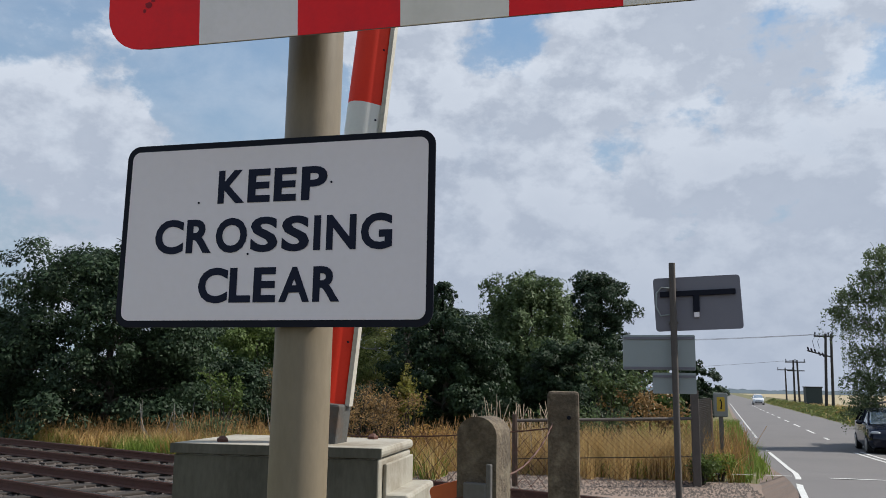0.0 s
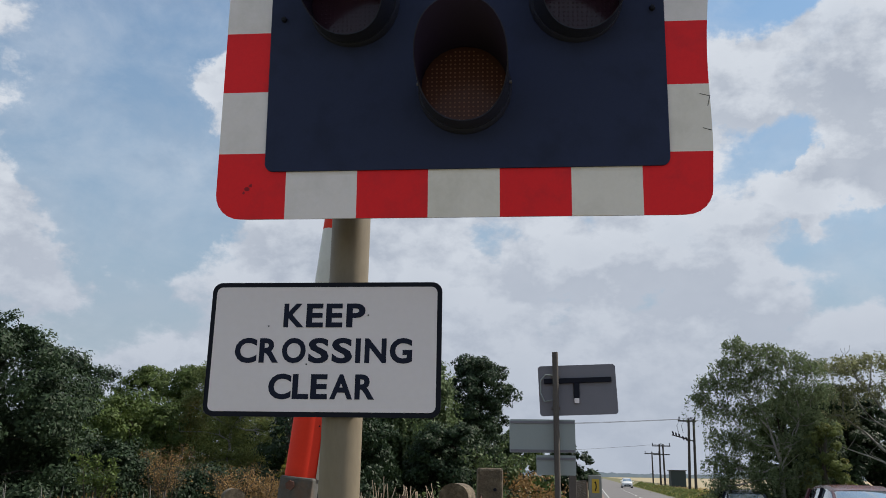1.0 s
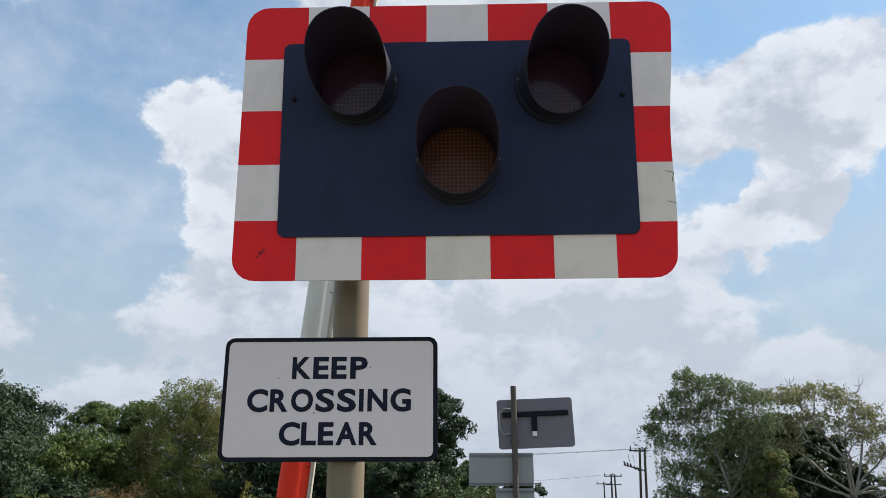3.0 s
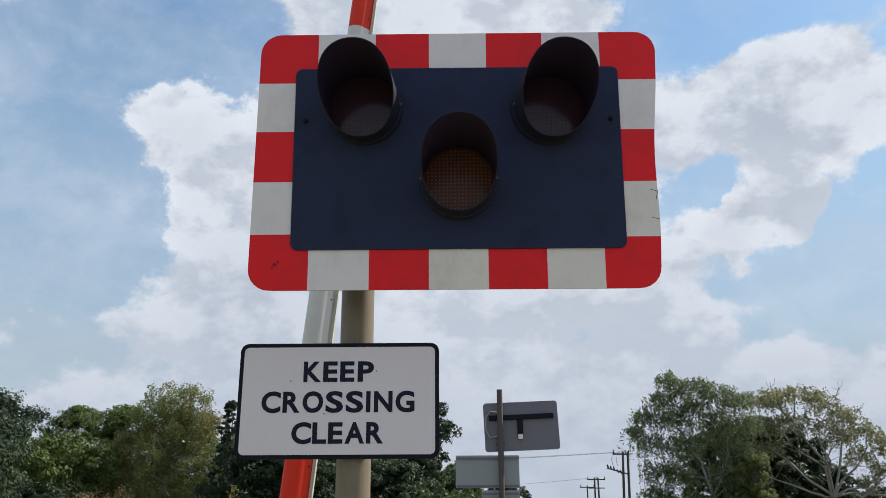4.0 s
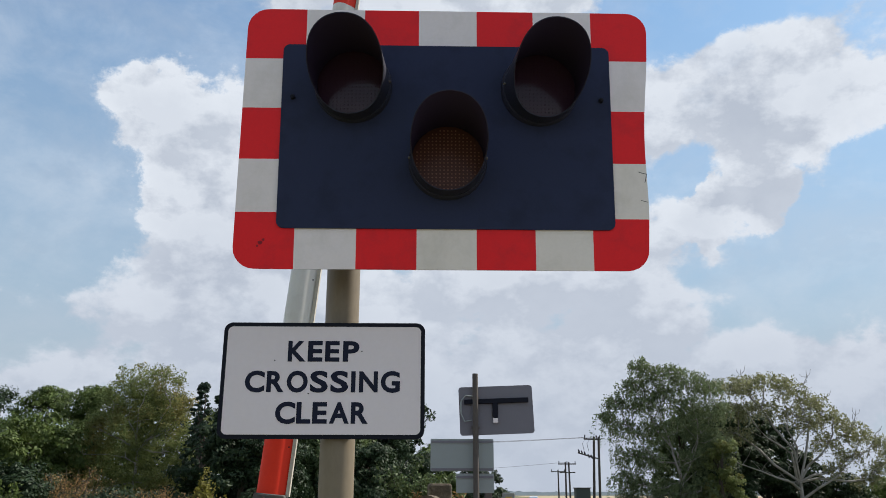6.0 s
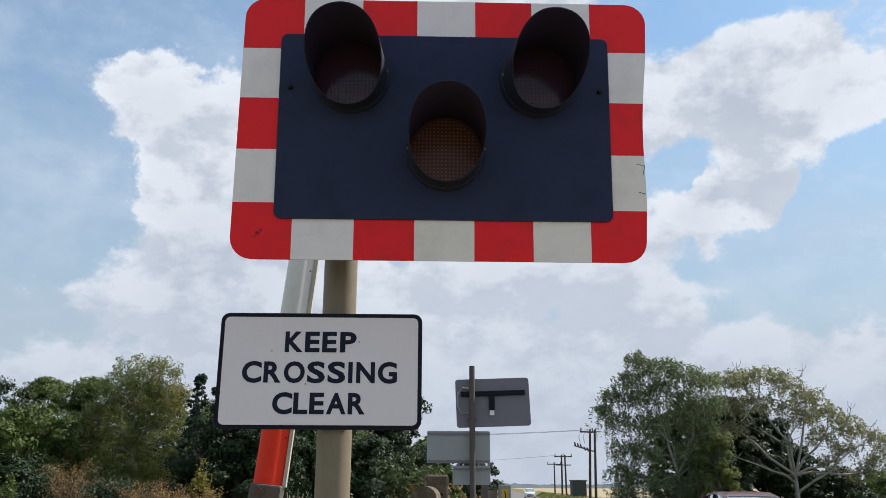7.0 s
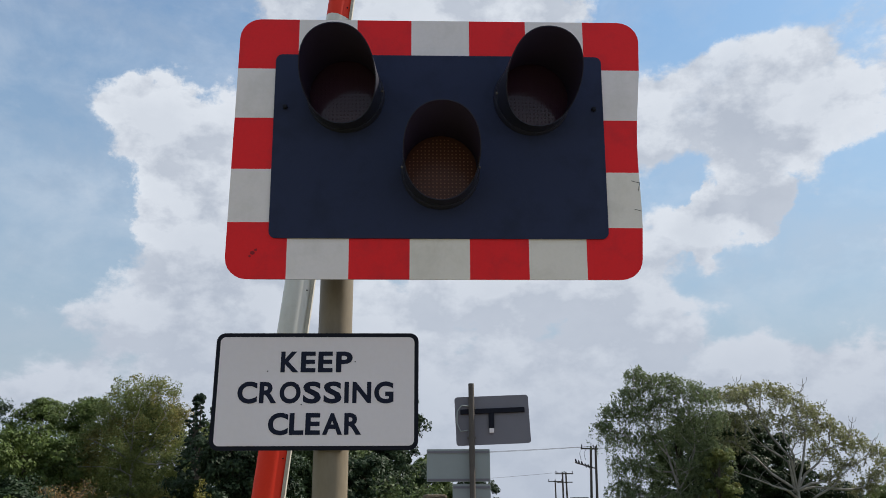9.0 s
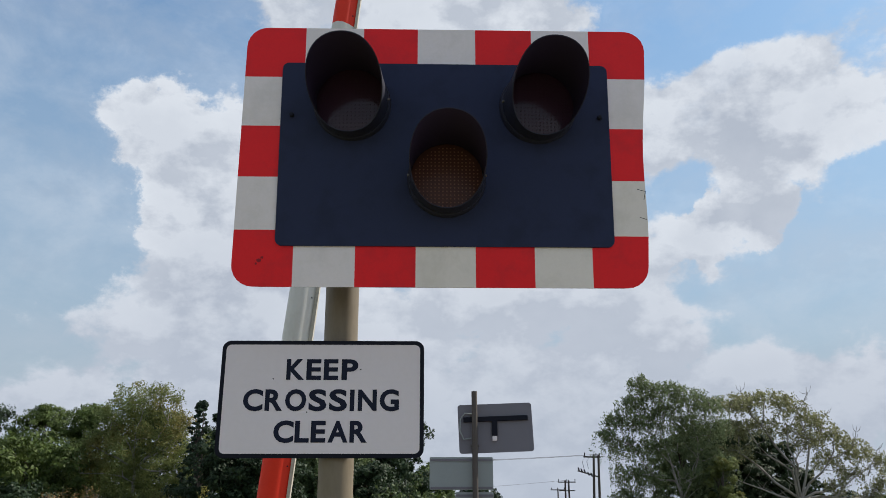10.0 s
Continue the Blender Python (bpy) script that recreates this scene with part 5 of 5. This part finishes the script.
    old = tree("old_birch_tree", 15.85, 34.5, 6.9, 7.4, L_OLDB, M_BIRCH, "old spreading tree with pale crooked limbs and thin crown", 35, leaves=9000, size=0.056, droop=0.55, trunk_r=0.13, trunk_top=0.34, order=0.35, sub=13, spread=(0.6, 1.6), fall=0.75, long=2.0, strands=800, bark_label="pale grey trunk and crooked limbs",
               crown=((-2.9, 6, 0.55), (-2.1, 6.1, 0.55), (-1.3, 6.21, 0.55), (-0.5, 6.21, 0.5), (0.3, 5.89, 0.55), (1, 5.34, 0.55), (1.7, 4.69, 0.5), (2.3, 4.25, 0.5), (3, 3.92, 0.45), (3.7, 3.6, 0.45), (4.3, 3.16, 0.42), (4.8, 2.83, 0.35), (-2.4, 5.01, 0.6), (-1.4, 5.12, 0.6), (2.2, 3.16, 0.45), (3.2, 2.62, 0.42), (-2.7, 4.03, 0.5), (2.6, 2.18, 0.45), (0.5, 4.5, 0.5), (1.2, 3.7, 0.48), (-0.4, 4.9, 0.5), (1.5, 2.6, 0.42)))
    dead_twigs(old, ((0.5, 5.3, 7.2, 0.3), (-1.9, 5.8, 7.25, -0.2), (2.6, 4.0, 5.5, 0.2), (-0.6, 5.8, 6.9, 0.2), (1.3, 4.9, 6.2, 0.25), (3.4, 3.5, 4.7, 0.25)))
    for pts, r0, r1 in ((((-0.12, 2.4), (-0.3, 3.1), (-0.45, 3.65), (-0.75, 3.85), (-1.4, 4.25), (-1.8, 4.7), (-2.15, 5.3)), 0.095, 0.03),
                        (((-0.12, 2.5), (-0.2, 3.2), (-0.2, 3.9), (-0.55, 4.6), (-0.45, 5.3), (0.05, 6.0)), 0.085, 0.022),
                        (((-0.2, 3.8), (0.0, 4.35), (0.4, 4.8), (0.75, 5.3)), 0.05, 0.016),
                        (((0.05, 1.8), (0.66, 2.25), (1.3, 2.65), (1.64, 3.05), (2.0, 3.3), (2.6, 3.65)), 0.085, 0.028)):
        limb(old, "limb", "pale grey crooked limb", pts, r0 * 0.66, r1 * 0.7)
    limb(old, "dead_branch", "bleached dead lower branch", ((-0.1, 2.2), (-0.5, 2.42), (-0.8, 2.5), (-1.3, 2.65), (-1.9, 2.9), (-2.65, 3.17), (-3.2, 3.36)), 0.06, 0.012, -0.7)
    # shrubs along the far side of the line
    shrub(-11.4, 22.0, 2.1, 1.2, L_MID, "young sapling with yellow-green leaves", 41, 900, name="sapling")
    shrub(-9.7, 22.5, 2.3, 1.7, L_BROWN, "dry brown leggy shrub beside the line", 42, 2400, stems=16, size=0.028)
    shrub(-7.2, 21.5, 1.7, 1.8, L_BROWN, "dry brown bramble beside the line", 43, 2200, stems=14, size=0.030)
    shrub(-6.6, 21.8, 1.75, 1.4, L_BROWN, "rusty brown seeding dock clump", 44, 2200, size=0.034)
    shrub(-5.8, 21.8, 2.25, 1.0, L_YELLOWG, "young sapling with yellow-green leaves", 45, 900, name="sapling")
    shrub(-6.3, 20.5, 1.4, 2.2, L_BROWN, "rusty brown seeding dock clump", 46, 2200, size=0.034)
    shrub(-1.2, 20.5, 1.3, 2.0, L_WILLOW, "grey-green shrub beside the fence", 48, 1200, size=0.06)
    shrub(0.5, 24.5, 1.6, 2.2, L_BROWN, "rusty brown dry bush behind the signs", 49, 1300, size=0.07)
    shrub(-0.6, 25.5, 2.5, 2.6, L_WILLOW, "olive bush behind the signs", 50, 2000, size=0.08)
    # dead pale branches lying in the grass
    pr = random.Random(8)
    for bx, by in ((-13.2, 21.2), (-12.4, 21.5), (-9.4, 21.4)):
        d = thing("dead_branch", pose(bx, by, ground_z(by)), "bleached dead branch in the grass", "branch", "dead branches")
        bm = bmesh.new()
        for k in range(5):
            a = pr.uniform(-1.0, 1.0)
            add_tube(bm, [(0.1 * k, 0, 0.1), (0.1 * k + a * 0.5, 0, 0.5), (0.1 * k + a * 0.75 + 0.1, 0, pr.uniform(0.8, 1.3))], (0.028, 0.02, 0.006), 5)
        part("twigs", bm, M_BIRCH, d)
    left = lambda x, y: (y > 17.7 - 0.42 * (x + 10)) & ((x < -3.4) | (y > 17.0))
    verge = lambda x, y: (x < road_left(y) - 0.5) & (y > 17.0)
    tone = lambda x, y: np.sin(x * 0.8 + 2.0 * np.sin(y * 0.6)) * np.cos(y * 1.1 + x * 0.35) + 0.5 * np.sin(x * 2.3 + y * 1.7)
    grass("dry_grass", "dry straw-coloured grass beside the railway", L_STRAW, 60000, (-24, 1.6), (15.0, 24), 0.2, 0.72, 1, inside=lambda x, y: left(x, y) & (tone(x, y) > -0.35), width=0.013)
    grass("ochre_weeds", "ochre brown weeds gone to seed beside the railway", L_OCHRE, 60000, (-24, 3.0), (15.3, 24), 0.2, 0.8, 8, inside=lambda x, y: left(x, y) & (tone(x + 3, y) > -0.1) & (x < road_left(y) - 0.9), width=0.014)
    grass("green_grass", "green rough grass beside the railway", L_GRASS, 60000, (-24, 1.6), (15.0, 23), 0.15, 0.6, 2, inside=lambda x, y: left(x, y) & (tone(x, y) < 0.35), width=0.015)
    grass("bank_foot_grass", "low fresh green grass along the ballast edge", L_GRASS, 40000, (-24, -2), (15.0, 24), 0.1, 0.36, 9, inside=lambda x, y: left(x, y) & (y < 18.9 - 0.42 * (x + 10)), width=0.013)
    grass("verge_grass", "mixed green verge grass along the road", L_GRASS, 52000, (-0.5, 7.5), (17, 55), 0.15, 0.55, 3, inside=verge, width=0.017)
    grass("verge_straw", "dry straw-coloured verge grass along the road", L_STRAW, 26000, (-1.8, 6.5), (17, 50), 0.25, 0.8, 4, inside=lambda x, y: verge(x, y) & (x < road_left(y) - 1.2) & (tone(x, y) > -0.4), width=0.014)
    grass("tan_seed_grass", "tan seed heads over the rough grass", L_TAN, 15000, (-22, 3.2), (15.5, 24), 0.4, 1.15, 7, lean=0.45, inside=lambda x, y: left(x, y) & (x < road_left(y) - 0.8) & (tone(x, y) > -0.2), width=0.010, head=True)
    grass("tall_straw", "tall golden straw inside the enclosure fence", L_STRAW, 5000, (-2.2, 1.3), (16.7, 18.6), 0.6, 1.3, 12, lean=0.5, width=0.012)
    right = lambda x, y: (x > road_left(y) + 6.6) & ((y < 36.5) | (y > 49))
    grass("far_verge_grass", "green verge grass on the far side of the road", L_GRASS, 34000, (9.5, 28), (24, 110), 0.25, 0.7, 5, inside=right, width=0.04)
    grass("near_verge_straw", "dry grass on the far side of the road", L_STRAW, 9000, (9.5, 30), (49, 140), 0.3, 0.7, 6, inside=right, width=0.05)
    # low hedge along the far side of the road
    rnd = np.random.RandomState(77)
    n = 60000
    y = 49 + 120 * rnd.rand(n) ** 1.6
    top = 0.55 + 0.25 * np.sin(y * 0.7) * np.sin(y * 0.23) + 0.15 * np.sin(y * 2.1)
    u, w = rnd.normal(size=n) * 0.45, rnd.rand(n) ** 0.6
    x = 1.7 + 0.088 * y + 7.6 + u
    z = -0.36 + w * top * np.exp(-u * u * 0.9) + 0.05
    v, f = leaf_mesh(np.stack([x, y, z], 1), rnd.uniform(0.07, 0.16, n), rnd)
    tagged(part("hedge", from_arrays("hedge", v, f), L_OLIVE), "low rough green hedge along the wheat field", "hedge", kind="stuff")
    # dark bushes at the mouth of the side road
    shrub(14.6, 56.5, 0.75, 3.6, L_CHEST, "dark green roadside bush by the side road", 51, 5200, size=0.10, stems=22)
    shrub(13.9, 51.5, 0.55, 3.0, L_CHEST, "dark green roadside bush by the side road", 52, 4400, size=0.09, stems=20)
    grass("plume_grass", "pale feathery seed plumes over the straw", L_PLUME, 80, (-3.1, -1.2), (16.6, 18.2), 1.25, 1.85, 13, lean=0.35, width=0.016, head=True)
    # docks and nettles at the foot of the fence posts
    for k, (wx, wy, wh, ww, mat_) in enumerate(((1.35, 16.4, 0.36, 0.6, L_MID), (1.75, 17.3, 0.32, 0.6, L_GRASS), (-7.4, 18.6, 0.55, 1.2, L_MID), (-10.6, 19.6, 0.7, 1.4, L_WILLOW), (-4.4, 18.6, 0.7, 1.0, L_OCHRE))):
        shrub(wx, wy, wh, ww, mat_, "low leafy weeds in the rough grass", 90 + k, 1700, size=0.036, stems=12, name="weed_clump")


build_plants()


# ---- distance: fields, woods, poles ----
def build_distance():
    pts = [(24, 62), (420, 62), (420, 900), (96, 900)]
    tagged(part("wheat_field", sheet(pts, ground_z(60) + 0.10), M_WHEAT), "ripe golden wheat field beyond the road", "field", kind="structure")
    pts = [(-420, 80), (6, 80), (75, 900), (-420, 900)]
    tagged(part("stubble_field", sheet(pts, ground_z(60) + 0.05), M_WHEAT), "pale stubble field beyond the wood", "field", kind="structure")
    rnd = np.random.RandomState(3)
    bm = bmesh.new()
    for y0, hmax in ((1150, 6.5), (1500, 10.0)):
        xs = np.linspace(-1400, 1700, 420)
        h = hmax * (0.35 + 0.4 * np.abs(np.sin(xs * 0.006 + y0)) * rnd.uniform(0.4, 1, 420) + 0.25 * rnd.rand(420))
        top = [bm.verts.new((x, y0, -0.4 + q)) for x, q in zip(xs, h)]
        bot = [bm.verts.new((x, y0 - 12, -0.4)) for x in xs]
        for k in range(419):
            bm.faces.new((bot[k], bot[k + 1], top[k + 1], top[k]))
    tagged(part("far_woods", bm, M_FARWOOD), "hazy line of distant woods on the horizon", "woods", kind="stuff")

    def pylon(x, y, h, two, lean=0.0):
        t = thing("telegraph_pole", pose(x, y, ground_z(y), 0, lean, 0), "dark timber power pole with crossarm and insulators", "power pole", "power poles")
        gap = 0.8 if two else 0
        for s in ((-1, 1) if two else (0,)):
            part("pole", tube([(s * gap / 2, 0, 0), (s * gap / 2 * 0.8, 0, h)], (0.19, 0.15), 10), M_CREOSOTE, t)
        part("crossarm", box(-1.7, 0.6 if lean else 1.7, -0.09, 0.09, h - 0.45, h - 0.25), M_CREOSOTE, t)
        if two and not lean:
            part("crossarm", box(-1.5, 1.5, -0.09, 0.09, h - 2.0, h - 1.82), M_CREOSOTE, t)
        for s in (-1.55, 0.0, 0.45 if lean else 1.55):
            part("insulator", tube([(s, 0, h - 0.25), (s, 0, h + 0.1), (s, 0, h + 0.2)], (0.06, 0.09, 0.04), 8), M_BLACK, t)
        return t

    near = pylon(23.0, 112.0, 9.4, True, 2.0)
    # switchgear on the near pole: a tilted arm, its insulators and drop leads
    part("switch_arm", box(-1.55, 1.4, -0.28, -0.12, -0.28, -0.12, m=Matrix.Translation((-1.0, 0, 7.0)) @ Matrix.Rotation(radians(14), 4, "Y")), M_CREOSOTE, near)
    for s, z in ((-2.3, 7.35), (-1.9, 7.2), (-1.5, 7.1), (-1.0, 6.8), (-0.6, 6.7)):
        part("insulator", tube([(s, -0.2, z - 0.25), (s - 0.15, -0.2, z + 0.15), (s - 0.2, -0.2, z + 0.3)], (0.07, 0.12, 0.05), 8), M_BLACK, near)
    for s in (-1.5, -0.9):
        part("drop_lead", tube([(s, 0, 9.1), (s - 0.4, -0.15, 8.4), (s - 0.2, -0.2, 7.5)], 0.03, 5), M_BLACK, near)
    # low farm building beyond the field
    barn = thing("barn", pose(66, 100, ground_z(100), 0, 0, -8), "low farm building with a pale corrugated roof", "barn")
    part("wall", box(-9.5, 9.5, -4, 4, 0, 2.35), M_BARK, barn, "dark boarded wall")
    bm = bmesh.new()
    for k in range(64):
        x = -9.9 + 19.8 * k / 64
        add_box(bm, x, x + 0.2, -4.3, 0.2, 0, 0.05, m=Matrix.Translation((0, 0, 2.85)) @ Matrix.Rotation(radians(8), 4, "X"))
        add_box(bm, x + 0.2, x + 0.31, -4.3, 0.2, -0.03, 0.02, m=Matrix.Translation((0, 0, 2.85)) @ Matrix.Rotation(radians(8), 4, "X"))
    part("roof", bm, M_GREYSIGN, barn, "pale grey corrugated sheet roof")
    mid = pylon(27.4, 160.0, 7.8, True)
    pylon(32.0, 200.0, 7.4, False)
    for pole_, a, b in ((near, (0.0, 0, 9.4), (-83, 48, 9.2)), (near, (-1.5, 0, 9.2), (-83, 46, 8.9)), (mid, (0, 0, 7.8), (-66, 70, 8.0)), (near, (0.6, 0, 9.2), (29.0, -32.0, 7.4))):
        part("wire", tube(sag(a, b, 1.2, 14), 0.022, 5), M_GALV, pole_, "thin overhead power line")
    k = thing("relay_cabin", pose(28.2, 150.0, ground_z(150)), "small dark green trackside cabin by the poles", "cabin")
    part("body", box(-1.25, 1.25, -1.2, 1.2, 0, 2.9, bevel=0.05), material("dark_green_metal", (0.035, 0.05, 0.05), 0.7, bump=0.1), k)
    part("roof", box(-1.4, 1.4, -1.35, 1.35, 2.9, 3.05, bevel=0.03), M_CREOSOTE, k)


# ---- cars waiting at the crossing ----
def car(x, y, yaw, paint, label, length=3.97, width=1.72, height=1.47, hatch=True):
    """A car that faces local -y."""
    t = thing("car", pose(x, y, road_z(y) + 0.012, 0, 0, yaw), label, "car", "waiting cars")
    L = length
    # stations along the length: y, half width, sill, shoulder height
    st = [(-0.50, 0.36, 0.36, 0.58), (-0.485, 0.43, 0.26, 0.70), (-0.44, 0.475, 0.20, 0.80), (-0.36, 0.495, 0.19, 0.90), (-0.25, 0.50, 0.18, 0.97), (-0.10, 0.50, 0.18, 1.0), (0.12, 0.50, 0.18, 1.02), (0.30, 0.50, 0.19, 1.04), (0.42, 0.48, 0.22, 1.05), (0.48, 0.45, 0.28, 1.0), (0.50, 0.40, 0.38, 0.86)]
    bm = bmesh.new()
    rings = []
    for fy, hw, z0, z1 in st:
        w = hw * width
        z1 *= height / 1.47
        prof = [(-w * 0.90, z0), (-w, z0 + 0.14), (-w, (z0 + z1) / 2 + 0.05), (-w * 0.97, z1 - 0.06), (-w * 0.86, z1), (0, z1 + 0.035), (w * 0.86, z1), (w * 0.97, z1 - 0.06), (w, (z0 + z1) / 2 + 0.05), (w, z0 + 0.14), (w * 0.90, z0)]
        rings.append([bm.verts.new((px, fy * L, pz)) for px, pz in prof])
    for a, b in zip(rings, rings[1:]):
        for k in range(len(a)):
            bm.faces.new((a[k], a[(k + 1) % len(a)], b[(k + 1) % len(a)], b[k]))
    bm.faces.new(rings[0])
    bm.faces.new(rings[-1])
    part("body", bm, paint, t, smooth=True)
    # cabin glass with roof above
    rear = 0.44 if hatch else 0.34
    cab = [(-0.27, 0.40, 0.96), (-0.12, 0.36, 1.36), (0.0, 0.345, 1.455), (0.16, 0.345, 1.465), (0.30, 0.34, 1.41), (rear, 0.36, 1.0)]
    bm, roof = bmesh.new(), bmesh.new()
    prev = rp = None
    for fy, hw, z in cab:
        z *= height / 1.47
        zb = 0.97 * height / 1.47
        w, wb = hw * width, 0.445 * width
        r = [bm.verts.new(p) for p in ((-wb, fy * L, zb - 0.03), (-w, fy * L, max(zb, z - 0.07)), (-w * 0.9, fy * L, max(zb, z - 0.012)), (0, fy * L, z), (w * 0.9, fy * L, max(zb, z - 0.012)), (w, fy * L, max(zb, z - 0.07)), (wb, fy * L, zb - 0.03))]
        if prev:
            for k in range(6):
                bm.faces.new((prev[k], prev[k + 1], r[k + 1], r[k]))
        prev = r
        if z > 1.3 * height / 1.47:
            q = [roof.verts.new(p) for p in ((-w * 1.01, fy * L, z - 0.075), (-w * 0.9, fy * L, z - 0.006), (0, fy * L, z + 0.008), (w * 0.9, fy * L, z - 0.006), (w * 1.01, fy * L, z - 0.075))]
            if rp:
                for k in range(4):
                    roof.faces.new((rp[k], rp[k + 1], q[k + 1], q[k]))
            rp = q
    part("glasshouse", bm, M_GLASS, t, "dark reflecting windows", smooth=True)
    part("roof", roof, paint, t, smooth=True)
    hs = height / 1.47
    for s in (-1, 1):
        part("pillar", tube([(s * 0.43 * width, -0.27 * L, 0.98 * hs), (s * 0.365 * width, -0.12 * L, 1.33 * hs)], 0.03, 6), paint, t)
        part("pillar", tube([(s * 0.45 * width, 0.06 * L, 0.98 * hs), (s * 0.36 * width, 0.06 * L, 1.40 * hs)], 0.03, 6), M_BLACK, t)
        part("pillar", tube([(s * 0.44 * width, rear * L * 0.92, 1.0 * hs), (s * 0.36 * width, 0.30 * L, 1.36 * hs)], 0.045, 6), paint, t)
        bm = bmesh.new()
        bmesh.ops.create_uvsphere(bm, u_segments=12, v_segments=8, radius=1.0, matrix=Matrix.Translation((s * 0.56 * width, -0.20 * L, 1.0 * hs)) @ Matrix.Diagonal((0.11, 0.06, 0.075, 1)))
        part("door_mirror", bm, paint, t, smooth=True)
        bm = bmesh.new()
        bmesh.ops.create_uvsphere(bm, u_segments=14, v_segments=8, radius=1.0, matrix=Matrix.Translation((s * 0.375 * width, -0.462 * L, 0.70 * hs)) @ Matrix.Rotation(radians(s * 28), 4, "Z") @ Matrix.Diagonal((0.17, 0.09, 0.06, 1)))
        part("headlight", bm, M_LAMPGLASS, t, "clear headlight", smooth=True)
        for fy in (-0.315, 0.315):
            w = part("wheel", tube([(s * 0.40 * width, fy * L, 0.30), (s * 0.503 * width, fy * L, 0.30)], 0.305, 24), M_TYRE, t, "black tyre")
            part("rim", tube([(s * 0.503 * width, fy * L, 0.30), (s * 0.512 * width, fy * L, 0.30)], (0.205, 0.19), 20), M_RIM, w, "alloy rim")
        part("door_handle", box(*sorted((s * 0.497 * width, s * 0.512 * width)), 0.02 * L, 0.07 * L, 0.83, 0.86), paint, t)
    part("grille", box(-0.30 * width, 0.30 * width, -0.506 * L, -0.485 * L, 0.32, 0.50, bevel=0.01), M_BLACK, t)
    part("upper_grille", box(-0.2 * width, 0.2 * width, -0.503 * L, -0.485 * L, 0.58, 0.64, bevel=0.01), M_BLACK, t)
    part("number_plate", box(-0.26, 0.26, -0.512 * L, -0.505 * L, 0.40, 0.51), M_PLATE, t, "pale plate with dark bar")
    part("plate_bar", box(-0.2, 0.2, -0.5135 * L, -0.512 * L, 0.43, 0.48), M_BLACK, t)
    return t


build_distance()
car(8.42, 31.4, -6, M_CAR_BLACK, "blue-black hatchback car waiting on the road")
car(7.5, 18.6, -5, M_CAR_MAROON, "maroon saloon car waiting on the road", length=4.5, width=1.76, height=1.46, hatch=False)
car(18.2, 140.0, -5, M_CAR_WHITE, "small white car far along the road", height=1.6)
